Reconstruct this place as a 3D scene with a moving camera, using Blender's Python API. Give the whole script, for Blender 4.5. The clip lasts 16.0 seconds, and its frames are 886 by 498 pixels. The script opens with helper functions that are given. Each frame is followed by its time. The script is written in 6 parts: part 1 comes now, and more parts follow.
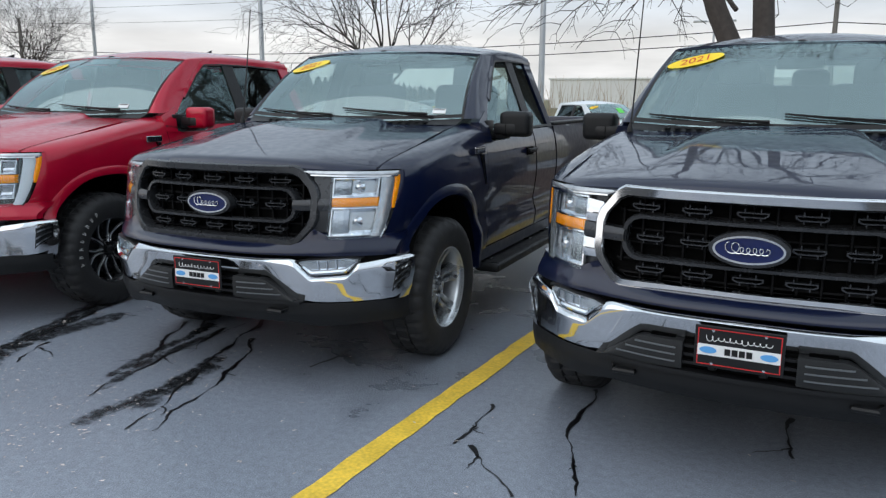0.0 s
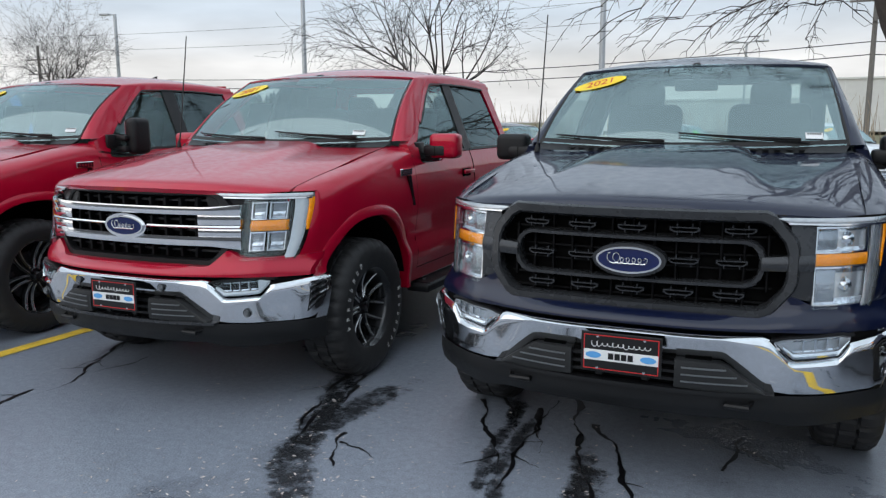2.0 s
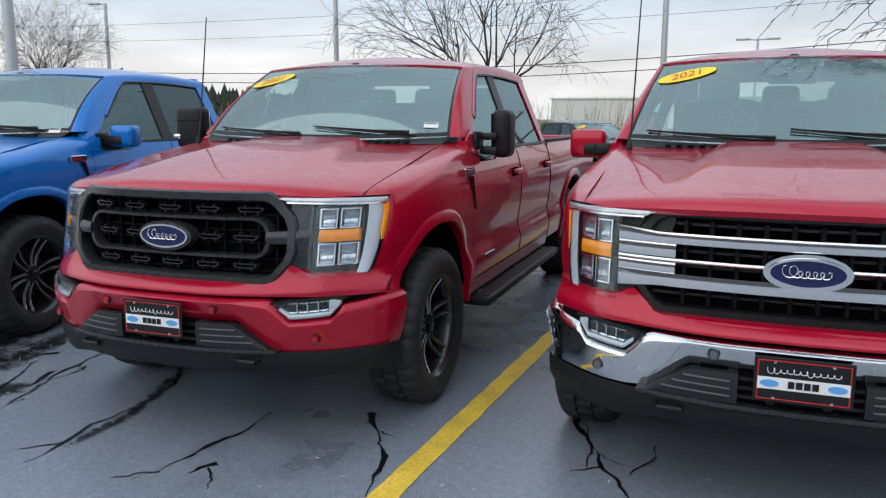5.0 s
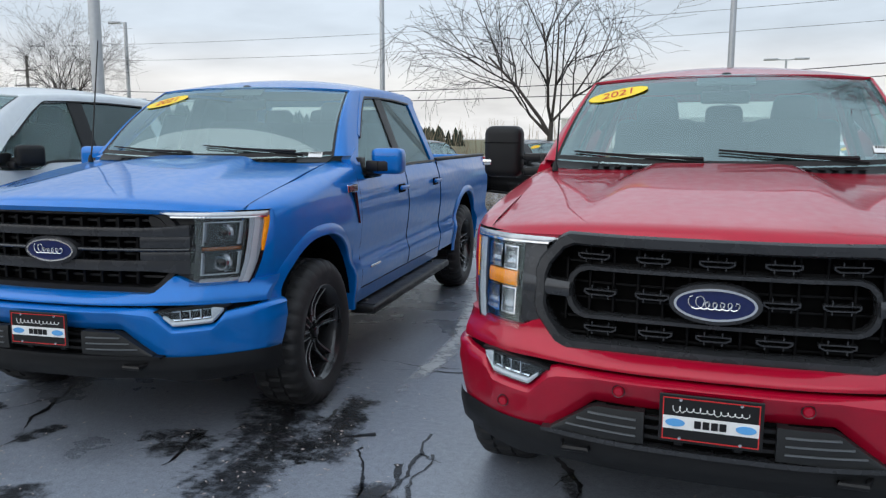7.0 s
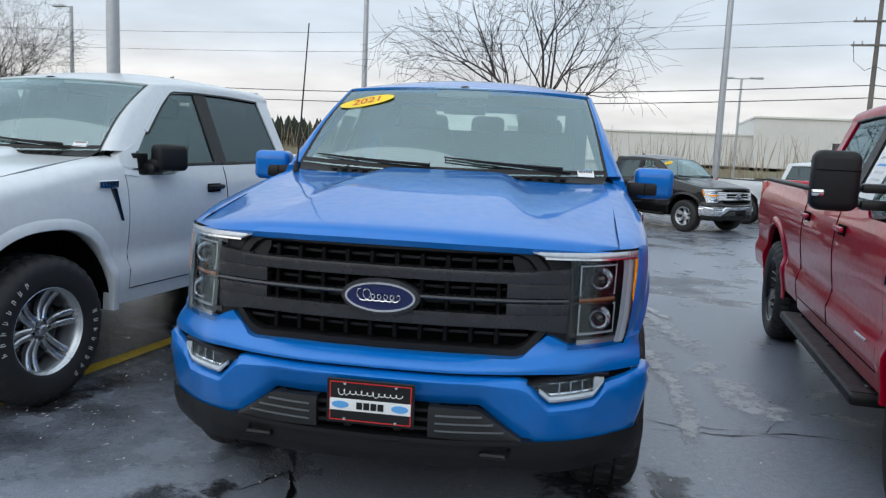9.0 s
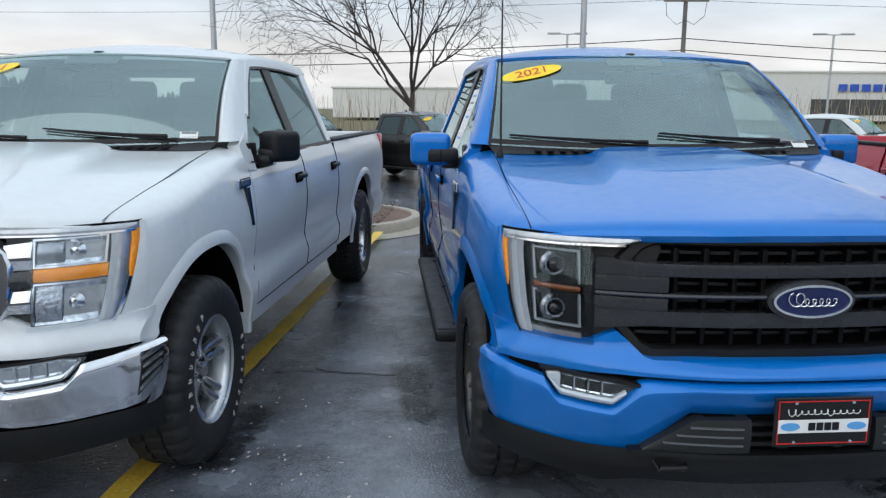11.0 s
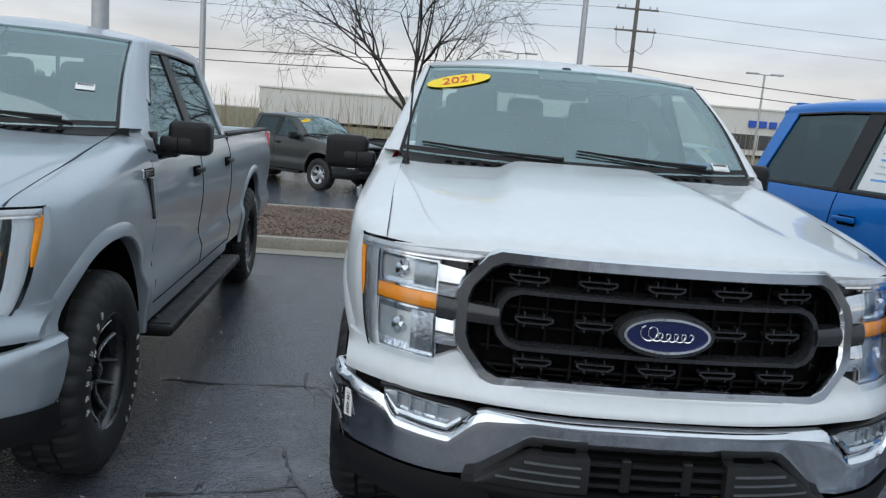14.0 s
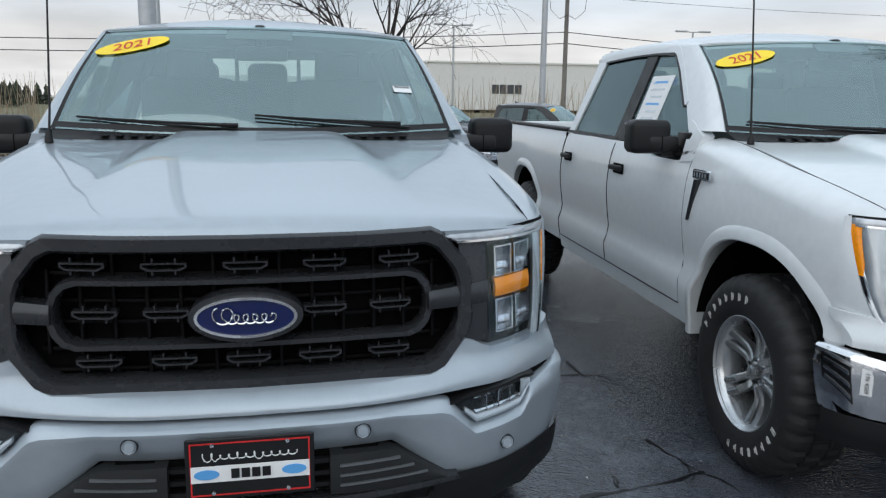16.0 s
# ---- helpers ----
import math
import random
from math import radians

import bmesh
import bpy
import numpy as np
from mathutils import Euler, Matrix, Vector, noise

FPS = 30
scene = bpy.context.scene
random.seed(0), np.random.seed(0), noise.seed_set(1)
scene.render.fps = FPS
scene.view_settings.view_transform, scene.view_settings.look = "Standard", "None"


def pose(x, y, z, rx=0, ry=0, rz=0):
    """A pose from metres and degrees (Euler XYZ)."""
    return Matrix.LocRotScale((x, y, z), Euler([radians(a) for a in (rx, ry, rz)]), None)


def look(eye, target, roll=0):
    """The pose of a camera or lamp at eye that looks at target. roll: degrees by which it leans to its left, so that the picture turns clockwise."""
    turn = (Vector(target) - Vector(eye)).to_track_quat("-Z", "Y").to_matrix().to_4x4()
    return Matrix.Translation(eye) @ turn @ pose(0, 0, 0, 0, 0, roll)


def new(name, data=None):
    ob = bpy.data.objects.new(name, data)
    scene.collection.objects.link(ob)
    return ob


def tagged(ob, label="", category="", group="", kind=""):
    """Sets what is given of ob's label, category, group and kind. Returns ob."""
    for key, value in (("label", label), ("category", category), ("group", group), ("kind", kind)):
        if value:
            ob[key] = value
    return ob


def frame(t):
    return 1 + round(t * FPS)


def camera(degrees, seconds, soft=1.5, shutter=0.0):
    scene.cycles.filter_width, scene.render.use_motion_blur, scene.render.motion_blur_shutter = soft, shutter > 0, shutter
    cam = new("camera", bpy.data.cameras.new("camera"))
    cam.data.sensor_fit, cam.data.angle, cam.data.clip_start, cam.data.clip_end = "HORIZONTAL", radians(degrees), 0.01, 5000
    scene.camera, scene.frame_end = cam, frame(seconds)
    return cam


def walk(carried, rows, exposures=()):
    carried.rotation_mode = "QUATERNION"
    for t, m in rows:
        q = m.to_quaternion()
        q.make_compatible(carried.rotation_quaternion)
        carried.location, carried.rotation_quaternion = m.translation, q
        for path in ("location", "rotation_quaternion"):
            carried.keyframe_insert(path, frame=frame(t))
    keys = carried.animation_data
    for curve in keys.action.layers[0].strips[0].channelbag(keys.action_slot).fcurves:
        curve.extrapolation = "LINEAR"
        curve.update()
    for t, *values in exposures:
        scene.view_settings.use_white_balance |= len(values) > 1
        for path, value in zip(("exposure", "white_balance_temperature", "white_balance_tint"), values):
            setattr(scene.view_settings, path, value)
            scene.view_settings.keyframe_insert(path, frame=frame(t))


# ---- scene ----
cam = camera(59.33, 16.0, soft=1.3)
PATH = [  # t, x, y, z, pitch, roll, yaw
    (0, -0.205, 0.858, 1.507, -11.035, -0.331, 23.532),
    (0.5, -0.755, 0.908, 1.485, -11.298, 0.212, 25.776),
    (1, -1.308, 0.971, 1.485, -10.137, 0.277, 24.596),
    (1.5, -1.832, 0.996, 1.485, -9.586, -0.151, 23.857),
    (2, -2.393, 1.027, 1.501, -9.344, 0.180, 23.703),
    (2.5, -2.943, 1.012, 1.519, -9.186, 1.142, 23.232),
    (3, -3.511, 1.027, 1.521, -9.202, 1.758, 22.971),
    (5.5, -6.378, 1.221, 1.481, -9.519, -0.536, 20.768),
    (6, -6.960, 1.229, 1.484, -9.023, -0.324, 20.251),
    (6.5, -7.500, 1.310, 1.491, -8.681, -0.167, 20.296),
    (7, -8.135, 1.369, 1.488, -8.154, -0.217, 20.805),
    (7.5, -8.671, 1.442, 1.461, -7.647, -0.854, 20.637),
    (8, -9.234, 1.482, 1.481, -7.324, -1.786, 20.011),
    (8.5, -9.717, 1.525, 1.496, -7.423, -2.538, 18.610),
    (11, -12.172, 1.681, 1.548, -10.333, -0.370, 2.458),
    (11.5, -12.655, 1.782, 1.524, -10.520, -0.799, 0.905),
    (12, -13.161, 1.806, 1.527, -10.189, -1.427, 0.196),
    (12.5, -13.618, 1.805, 1.546, -10.331, -2.354, -0.442),
    (13, -14.129, 1.849, 1.545, -10.278, -2.963, -1.072),
    (13.5, -14.675, 1.877, 1.530, -10.152, -4.254, -2.489),
    (14, -15.160, 1.919, 1.523, -9.389, -4.478, -4.146),
    (14.5, -15.641, 1.985, 1.536, -8.625, -4.023, -5.840),
    (15, -16.158, 2.011, 1.531, -8.883, -2.766, -7.288),
    (15.5, -16.629, 2.107, 1.528, -9.655, -1.664, -8.750),
    (16, -17.026, 2.185, 1.508, -10.927, -0.669, -10.204),
]
walk(cam, [(t, pose(x, y, z, 90 + pitch, roll, yaw)) for t, x, y, z, pitch, roll, yaw in PATH],
     exposures=[(0, .08), (3, .06), (5.5, .10), (8.5, .06), (11, .06), (12.5, .0), (14.5, -.12), (16, .0)])

# ---- sky and light ----
world = bpy.data.worlds.new("overcast_sky")
scene.world = world
world.use_nodes = True
wn, wl = world.node_tree.nodes, world.node_tree.links
bg = wn["Background"]
sky = wn.new("ShaderNodeTexSky")
sky.sky_type, sky.sun_disc = "NISHITA", False
sky.sun_elevation, sky.sun_rotation = radians(21), radians(204)
sky.dust_density, sky.air_density = 4.0, 1.0
tc = wn.new("ShaderNodeTexCoord")
sep = wn.new("ShaderNodeSeparateXYZ")
wl.new(tc.outputs["Generated"], sep.inputs[0])
ramp = wn.new("ShaderNodeValToRGB")           # cloud deck: warm bright gap at the horizon, grey blue above
STOPS = ((0.0, (0.89, 0.89, 0.89, 1)), (0.07, (0.89, 0.89, 0.89, 1)), (0.1, (0.80, 0.85, 0.91, 1)), (0.13, (0.70, 0.79, 0.89, 1)), (0.3, (0.65, 0.75, 0.87, 1)), (0.5, (0.90, 1.05, 1.20, 1)), (1.0, (0.98, 1.14, 1.28, 1)))
for e, (pos, col) in zip(ramp.color_ramp.elements, (STOPS[0], STOPS[-1])):
    e.position, e.color = pos, col
for pos, col in STOPS[1:-1]:
    ramp.color_ramp.elements.new(pos).color = col
wl.new(sep.outputs["Z"], ramp.inputs[0])
hgt = wn.new("ShaderNodeMath")                # the deck as a flat sheet: patches shrink towards the horizon
hgt.inputs[1].default_value = 0.16
wl.new(sep.outputs["Z"], hgt.inputs[0])
mapn = wn.new("ShaderNodeVectorMath")
mapn.operation = "DIVIDE"
wl.new(tc.outputs["Generated"], mapn.inputs[0])
wl.new(hgt.outputs[0], mapn.inputs[1])
cl = wn.new("ShaderNodeTexNoise")
cl.inputs["Scale"].default_value, cl.inputs["Detail"].default_value = 1.1, 5
wl.new(mapn.outputs[0], cl.inputs["Vector"])
clr = wn.new("ShaderNodeMapRange")
clr.inputs["From Min"].default_value, clr.inputs["From Max"].default_value = 0.3, 0.7
clr.inputs["To Min"].default_value, clr.inputs["To Max"].default_value = 0.82, 1.18
wl.new(cl.outputs[0], clr.inputs[0])
mul = wn.new("ShaderNodeVectorMath")
mul.operation = "SCALE"
wl.new(ramp.outputs[0], mul.inputs[0])
wl.new(clr.outputs[0], mul.inputs["Scale"])
skys = wn.new("ShaderNodeVectorMath")
skys.operation = "SCALE"
skys.inputs["Scale"].default_value = 0.1
wl.new(sky.outputs[0], skys.inputs[0])
mixs = wn.new("ShaderNodeMix")
mixs.data_type = "RGBA"
mixs.inputs[0].default_value = 0.9
wl.new(skys.outputs[0], mixs.inputs[6])
wl.new(mul.outputs[0], mixs.inputs[7])
wl.new(mixs.outputs[2], bg.inputs[0])
bg.inputs[1].default_value = 1.0

sun = new("sun", bpy.data.lights.new("sun", "SUN"))
sun.data.energy, sun.data.angle, sun.data.color = 1.45, radians(120), (1.0, 0.98, 0.96)
sun.matrix_world = look((-9, -20, 8.6), (0, 0, 0))

# ---- materials ----
def shader(name):
    m = bpy.data.materials.new(name)
    m.use_nodes = True
    n, l = m.node_tree.nodes, m.node_tree.links
    return m, n, l, n["Principled BSDF"]


def simple(name, col, rough=0.5, metal=0.0, coat=0.0, var=0.12, scale=40.0, bump=0.0, coat_rough=0.03, spec_level=0.5):
    """A surface with fine grain, large blotches and some dust."""
    m, n, l, p = shader(name)
    geo = n.new("ShaderNodeTexCoord")
    a = n.new("ShaderNodeTexNoise")
    a.inputs["Scale"].default_value, a.inputs["Detail"].default_value = scale, 4
    l.new(geo.outputs["Object"], a.inputs["Vector"])
    b = n.new("ShaderNodeTexNoise")
    b.inputs["Scale"].default_value, b.inputs["Detail"].default_value = scale / 14, 3
    l.new(geo.outputs["Object"], b.inputs["Vector"])
    add = n.new("ShaderNodeMath")
    l.new(a.outputs[0], add.inputs[0])
    l.new(b.outputs[0], add.inputs[1])
    mr = n.new("ShaderNodeMapRange")
    mr.inputs["From Min"].default_value, mr.inputs["From Max"].default_value = 0.6, 1.4
    mr.inputs["To Min"].default_value, mr.inputs["To Max"].default_value = 1 - var, 1 + var
    l.new(add.outputs[0], mr.inputs[0])
    sc = n.new("ShaderNodeVectorMath")
    sc.operation = "SCALE"
    sc.inputs[0].default_value = col
    l.new(mr.outputs[0], sc.inputs["Scale"])
    l.new(sc.outputs[0], p.inputs["Base Color"])
    rr = n.new("ShaderNodeMapRange")
    rr.inputs["From Min"].default_value, rr.inputs["From Max"].default_value = 0.3, 0.7
    rr.inputs["To Min"].default_value, rr.inputs["To Max"].default_value = rough * 0.85, min(1, rough * 1.15)
    l.new(b.outputs[0], rr.inputs[0])
    l.new(rr.outputs[0], p.inputs["Roughness"])
    p.inputs["Metallic"].default_value = metal
    p.inputs["Specular IOR Level"].default_value = spec_level
    p.inputs["Coat Weight"].default_value = coat
    p.inputs["Coat Roughness"].default_value = coat_rough
    if bump:
        bu = n.new("ShaderNodeBump")
        bu.inputs["Strength"].default_value, bu.inputs["Distance"].default_value = bump, 0.004
        l.new(a.outputs[0], bu.inputs["Height"])
        l.new(bu.outputs[0], p.inputs["Normal"])
    return m


def paint(name, col, metal):
    """Car paint: base with metallic flake under a clear coat, a little road film and drops."""
    m = simple(name, col, 0.34, metal, 0.8, 0.06, 300.0, 0.0, 0.035)
    n, l, p = m.node_tree.nodes, m.node_tree.links, m.node_tree.nodes["Principled BSDF"]
    p.inputs["Specular IOR Level"].default_value = 0.15
    tcn = n.new("ShaderNodeTexCoord")
    d = n.new("ShaderNodeTexNoise")
    d.inputs["Scale"].default_value, d.inputs["Detail"].default_value = 2.2, 6
    l.new(tcn.outputs["Object"], d.inputs["Vector"])
    cr = n.new("ShaderNodeMapRange")
    cr.inputs["From Min"].default_value, cr.inputs["From Max"].default_value = 0.35, 0.75
    cr.inputs["To Min"].default_value, cr.inputs["To Max"].default_value = 0.008, 0.05
    l.new(d.outputs[0], cr.inputs[0])
    l.new(cr.outputs[0], p.inputs["Coat Roughness"])
    w = n.new("ShaderNodeTexNoise")
    w.inputs["Scale"].default_value = 5
    l.new(tcn.outputs["Object"], w.inputs["Vector"])
    bu = n.new("ShaderNodeBump")
    bu.inputs["Strength"].default_value, bu.inputs["Distance"].default_value = 0.06, 0.01
    l.new(w.outputs[0], bu.inputs["Height"])
    l.new(bu.outputs[0], p.inputs["Coat Normal"])
    return m


def glazing(name, tint, base=0.08, gloss=0.02):
    """Thin vehicle glass: tinted, with a mirror-like sheen that grows at grazing angles."""
    m, n, l, p = shader(name)
    out = n["Material Output"]
    n.remove(p)
    tr = n.new("ShaderNodeBsdfTransparent")
    tr.inputs[0].default_value = (*tint, 1)
    gl = n.new("ShaderNodeBsdfGlossy")
    gl.inputs["Roughness"].default_value = gloss
    gl.inputs["Color"].default_value = (0.76, 0.95, 0.97, 1)
    lw = n.new("ShaderNodeLayerWeight")
    lw.inputs["Blend"].default_value = 0.5
    pw = n.new("ShaderNodeMath")
    pw.operation = "POWER"
    pw.inputs[1].default_value = 5.0
    l.new(lw.outputs["Facing"], pw.inputs[0])
    fr = n.new("ShaderNodeMath")
    fr.operation = "MULTIPLY_ADD"
    fr.inputs[1].default_value, fr.inputs[2].default_value = 1 - base, base
    l.new(pw.outputs[0], fr.inputs[0])
    mx = n.new("ShaderNodeMixShader")
    l.new(fr.outputs[0], mx.inputs[0])
    l.new(tr.outputs[0], mx.inputs[1])
    l.new(gl.outputs[0], mx.inputs[2])
    l.new(mx.outputs[0], out.inputs[0])
    return m


PAINT = {
    "navy": paint("navy_paint", (0.002, 0.005, 0.024), 0.0),
    "red": paint("candy_red_paint", (0.40, 0.001, 0.023), 0.22),
    "blue": paint("bright_blue_paint", (0.000, 0.150, 0.52), 0.22),
    "white": paint("white_paint", (0.63, 0.66, 0.68), 0.0),
    "silver": paint("ice_silver_paint", (0.37, 0.42, 0.465), 0.35),
    "black": paint("black_paint", (0.008, 0.008, 0.009), 0.2),
    "grey": paint("grey_paint", (0.040, 0.043, 0.042), 0.3),
}
M_CHROME = simple("chrome", (0.73, 0.74, 0.76), 0.07, 1.0, 0, 0.04, 30)
M_SATIN = simple("satin_magnetic", (0.043, 0.045, 0.049), 0.27, 0.5, 0.15, 0.1, 200, 0.05, spec_level=0.35)
M_BLACK = simple("black_plastic", (0.010, 0.010, 0.011), 0.42, 0, 0, 0.15, 250, 0.15, spec_level=0.3)
M_GLOSSBLACK = simple("gloss_black", (0.008, 0.008, 0.009), 0.12, 0, 0.6, 0.1, 60)
# near-black for linings and underside; over gaps and recesses, shade put into the colour
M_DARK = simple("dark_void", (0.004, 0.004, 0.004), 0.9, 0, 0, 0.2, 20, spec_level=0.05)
M_TRIM = simple("grained_dark_grey_plastic", (0.010, 0.0105, 0.0115), 0.45, 0, 0, 0.12, 220, 0.25, spec_level=0.25)
M_INSERT = simple("ribbed_grey_plastic", (0.019, 0.020, 0.021), 0.45, 0, 0, 0.12, 220, 0.2, spec_level=0.3)
M_RIB = simple("bright_rib", (0.16, 0.17, 0.18), 0.35, 0.5, 0, 0.1, 60)
M_RUBBER = simple("tyre_rubber", (0.021, 0.021, 0.022), 0.60, 0, 0, 0.25, 90, 0.3, spec_level=0.35)
M_ALLOY = simple("bright_alloy", (0.52, 0.54, 0.56), 0.28, 0.85, 0.3, 0.08, 60)
M_DARKALLOY = simple("dark_alloy", (0.030, 0.031, 0.034), 0.28, 0.6, 0.4, 0.1, 60)
M_WHITE = simple("white_print", (0.78, 0.78, 0.77), 0.6, 0, 0, 0.06, 50)
M_LETTER = simple("raised_white_rubber", (0.50, 0.50, 0.49), 0.7, 0, 0, 0.2, 60)
M_PAPER = simple("white_paper", (0.74, 0.75, 0.75), 0.8, 0, 0, 0.06, 20)
M_YELLOW = simple("yellow_vinyl", (0.85, 0.62, 0.01), 0.4, 0, 0, 0.05, 30)
M_REDPRINT = simple("red_print", (0.55, 0.02, 0.02), 0.5, 0, 0, 0.05, 30)
M_BLUEPRINT = simple("blue_enamel", (0.003, 0.010, 0.075), 0.25, 0, 0.15, 0.08, 60)
M_LIGHTBLUE = simple("light_blue_print", (0.10, 0.35, 0.70), 0.5, 0, 0, 0.05, 60)
M_AMBER = simple("amber_lens", (0.95, 0.30, 0.002), 0.25, 0, 0.25, 0.25, 110, 0.5)
M_SMOKEAMBER = simple("dull_amber_lens", (0.34, 0.10, 0.02), 0.15, 0, 0.8, 0.1, 80)
M_DRL = simple("frosted_lamp_bar", (0.56, 0.60, 0.63), 0.16, 0.1, 0.8, 0.08, 80)
M_REFLECTOR = simple("lamp_reflector", (0.64, 0.66, 0.69), 0.12, 0.95, 0, 0.55, 45, 1.0)
M_CELL = simple("faceted_lens_cell", (0.34, 0.36, 0.39), 0.14, 0.9, 0.3, 0.6, 70, 0.9)
M_HOUSING = simple("pale_lamp_housing", (0.50, 0.52, 0.54), 0.18, 0.7, 0.4, 0.25, 40, 0.3)
M_GRID = simple("grille_mesh_black", (0.0035, 0.0035, 0.004), 0.5, 0, 0, 0.15, 60, spec_level=0.12)
M_LAMPDARK = simple("lamp_housing_black", (0.006, 0.0065, 0.0075), 0.25, 0.1, 0.25, 0.2, 40)
M_TAIL = simple("red_tail_lens", (0.42, 0.01, 0.01), 0.15, 0, 0.8, 0.1, 60)
M_SEAT = simple("dark_grey_seat_cloth", (0.060, 0.067, 0.070), 0.85, 0, 0, 0.2, 120, 0.3, spec_level=0.2)
M_DASH = simple("charcoal_dashboard", (0.045, 0.053, 0.056), 0.6, 0, 0, 0.15, 90, 0.2, spec_level=0.3)
M_WINDSHIELD = glazing("windshield_glass", (0.70, 0.81, 0.80), 0.26)
M_SIDEGLASS = glazing("door_glass", (0.76, 0.81, 0.80), 0.06)
M_PRIVACY = glazing("privacy_glass", (0.20, 0.21, 0.215))
M_LENS = glazing("clear_lamp_lens", (0.96, 0.97, 0.98), 0.025)
M_LENSSMOKE = glazing("smoked_lamp_lens", (0.80, 0.81, 0.83), 0.018)
M_MIRROR = simple("mirror_glass", (0.85, 0.86, 0.87), 0.03, 1.0, 0, 0.02, 20)
M_LINE = simple("worn_yellow_line", (0.74, 0.49, 0.05), 0.55, 0, 0, 0.35, 60, 0.6)
M_CONCRETE = simple("kerb_concrete", (0.34, 0.31, 0.26), 0.8, 0, 0, 0.25, 30, 0.6)
M_GALV = simple("galvanised_steel", (0.42, 0.44, 0.46), 0.45, 0.6, 0, 0.12, 14)
M_POLEWOOD = simple("weathered_pole_wood", (0.15, 0.14, 0.13), 0.9, 0, 0, 0.3, 8, 0.5)
M_BARK = simple("grey_brown_bark", (0.060, 0.050, 0.044), 0.9, 0, 0, 0.35, 14, 0.9)
M_TWIG = simple("dark_twig_bark", (0.022, 0.019, 0.018), 0.9, 0, 0, 0.3, 14)
M_MULCH = simple("wood_mulch", (0.13, 0.082, 0.060), 0.95, 0, 0, 0.6, 25, 1.0)
M_CHIP = simple("mulch_chips", (0.17, 0.13, 0.105), 0.95, 0, 0, 0.75, 22)
M_REED = simple("dry_reeds", (0.30, 0.235, 0.155), 0.95, 0, 0, 0.35, 9)
M_WALL = simple("pale_grey_panel_wall", (0.58, 0.58, 0.56), 0.85, 0, 0, 0.06, 2)
M_ROOFTRIM = simple("roof_edge_trim", (0.60, 0.60, 0.58), 0.6, 0, 0, 0.05, 3)
M_ADDEDWALL = simple("added_wall_brown_grey", (0.16, 0.15, 0.145), 0.85, 0, 0, 0.2, 3, 0.3)
M_FARGLASS = simple("dark_far_window", (0.03, 0.035, 0.04), 0.15, 0, 0, 0.1, 4)
M_SIGN = simple("blue_sign_letters", (0.01, 0.07, 0.42), 0.4, 0, 0, 0.05, 4)
M_CONIFER = simple("dark_conifer_needles", (0.022, 0.030, 0.018), 0.95, 0, 0, 0.5, 3, 0.5)
M_GRASS = simple("dormant_grass", (0.13, 0.12, 0.06), 0.95, 0, 0, 0.4, 6, 0.5)
M_WIRE = simple("black_cable", (0.02, 0.02, 0.02), 0.7, 0, 0, 0.1, 5)
M_TAR = simple("wet_crack_tar", (0.004, 0.004, 0.005), 0.35, 0, 0, 0.3, 30, 0.5)
M_LITTER = simple("leaf_litter", (0.55, 0.48, 0.45), 0.9, 0, 0, 0.6, 30)
M_LIME = simple("green_tag", (0.10, 0.62, 0.08), 0.6, 0, 0, 0.05, 20)


def wet_stain(name="running_water_stain", col=(0.020, 0.021, 0.024, 1), rough=0.24, most=0.8):
    """Water or what it leaves on the asphalt, with a ragged edge that follows the grain."""
    m, n, l, p = shader(name)
    out = n["Material Output"]
    at = n.new("ShaderNodeAttribute")
    at.attribute_name = "depth"
    tcn = n.new("ShaderNodeTexCoord")
    ns = n.new("ShaderNodeTexNoise")
    ns.inputs["Scale"].default_value, ns.inputs["Detail"].default_value, ns.inputs["Roughness"].default_value = 9.0, 9, 0.76
    l.new(tcn.outputs["Object"], ns.inputs["Vector"])
    ad = n.new("ShaderNodeMath")
    ad.operation = "MULTIPLY_ADD"
    l.new(ns.outputs[0], ad.inputs[0])
    ad.inputs[1].default_value = 1.5
    l.new(at.outputs["Fac"], ad.inputs[2])
    ss = n.new("ShaderNodeMapRange")
    ss.interpolation_type = "SMOOTHSTEP"
    ss.inputs["From Min"].default_value, ss.inputs["From Max"].default_value = 1.08, 1.42
    ss.inputs["To Max"].default_value = most
    l.new(ad.outputs[0], ss.inputs[0])
    p.inputs["Base Color"].default_value = col
    p.inputs["Roughness"].default_value = rough
    gn = n.new("ShaderNodeTexNoise")
    gn.inputs["Scale"].default_value = 140
    l.new(tcn.outputs["Object"], gn.inputs["Vector"])
    bu = n.new("ShaderNodeBump")
    bu.inputs["Strength"].default_value, bu.inputs["Distance"].default_value = 0.5, 0.005
    l.new(gn.outputs[0], bu.inputs["Height"])
    l.new(bu.outputs[0], p.inputs["Normal"])
    tr = n.new("ShaderNodeBsdfTransparent")
    mx = n.new("ShaderNodeMixShader")
    l.new(ss.outputs[0], mx.inputs[0])
    l.new(tr.outputs[0], mx.inputs[1])
    l.new(p.outputs[0], mx.inputs[2])
    l.new(mx.outputs[0], out.inputs[0])
    return m


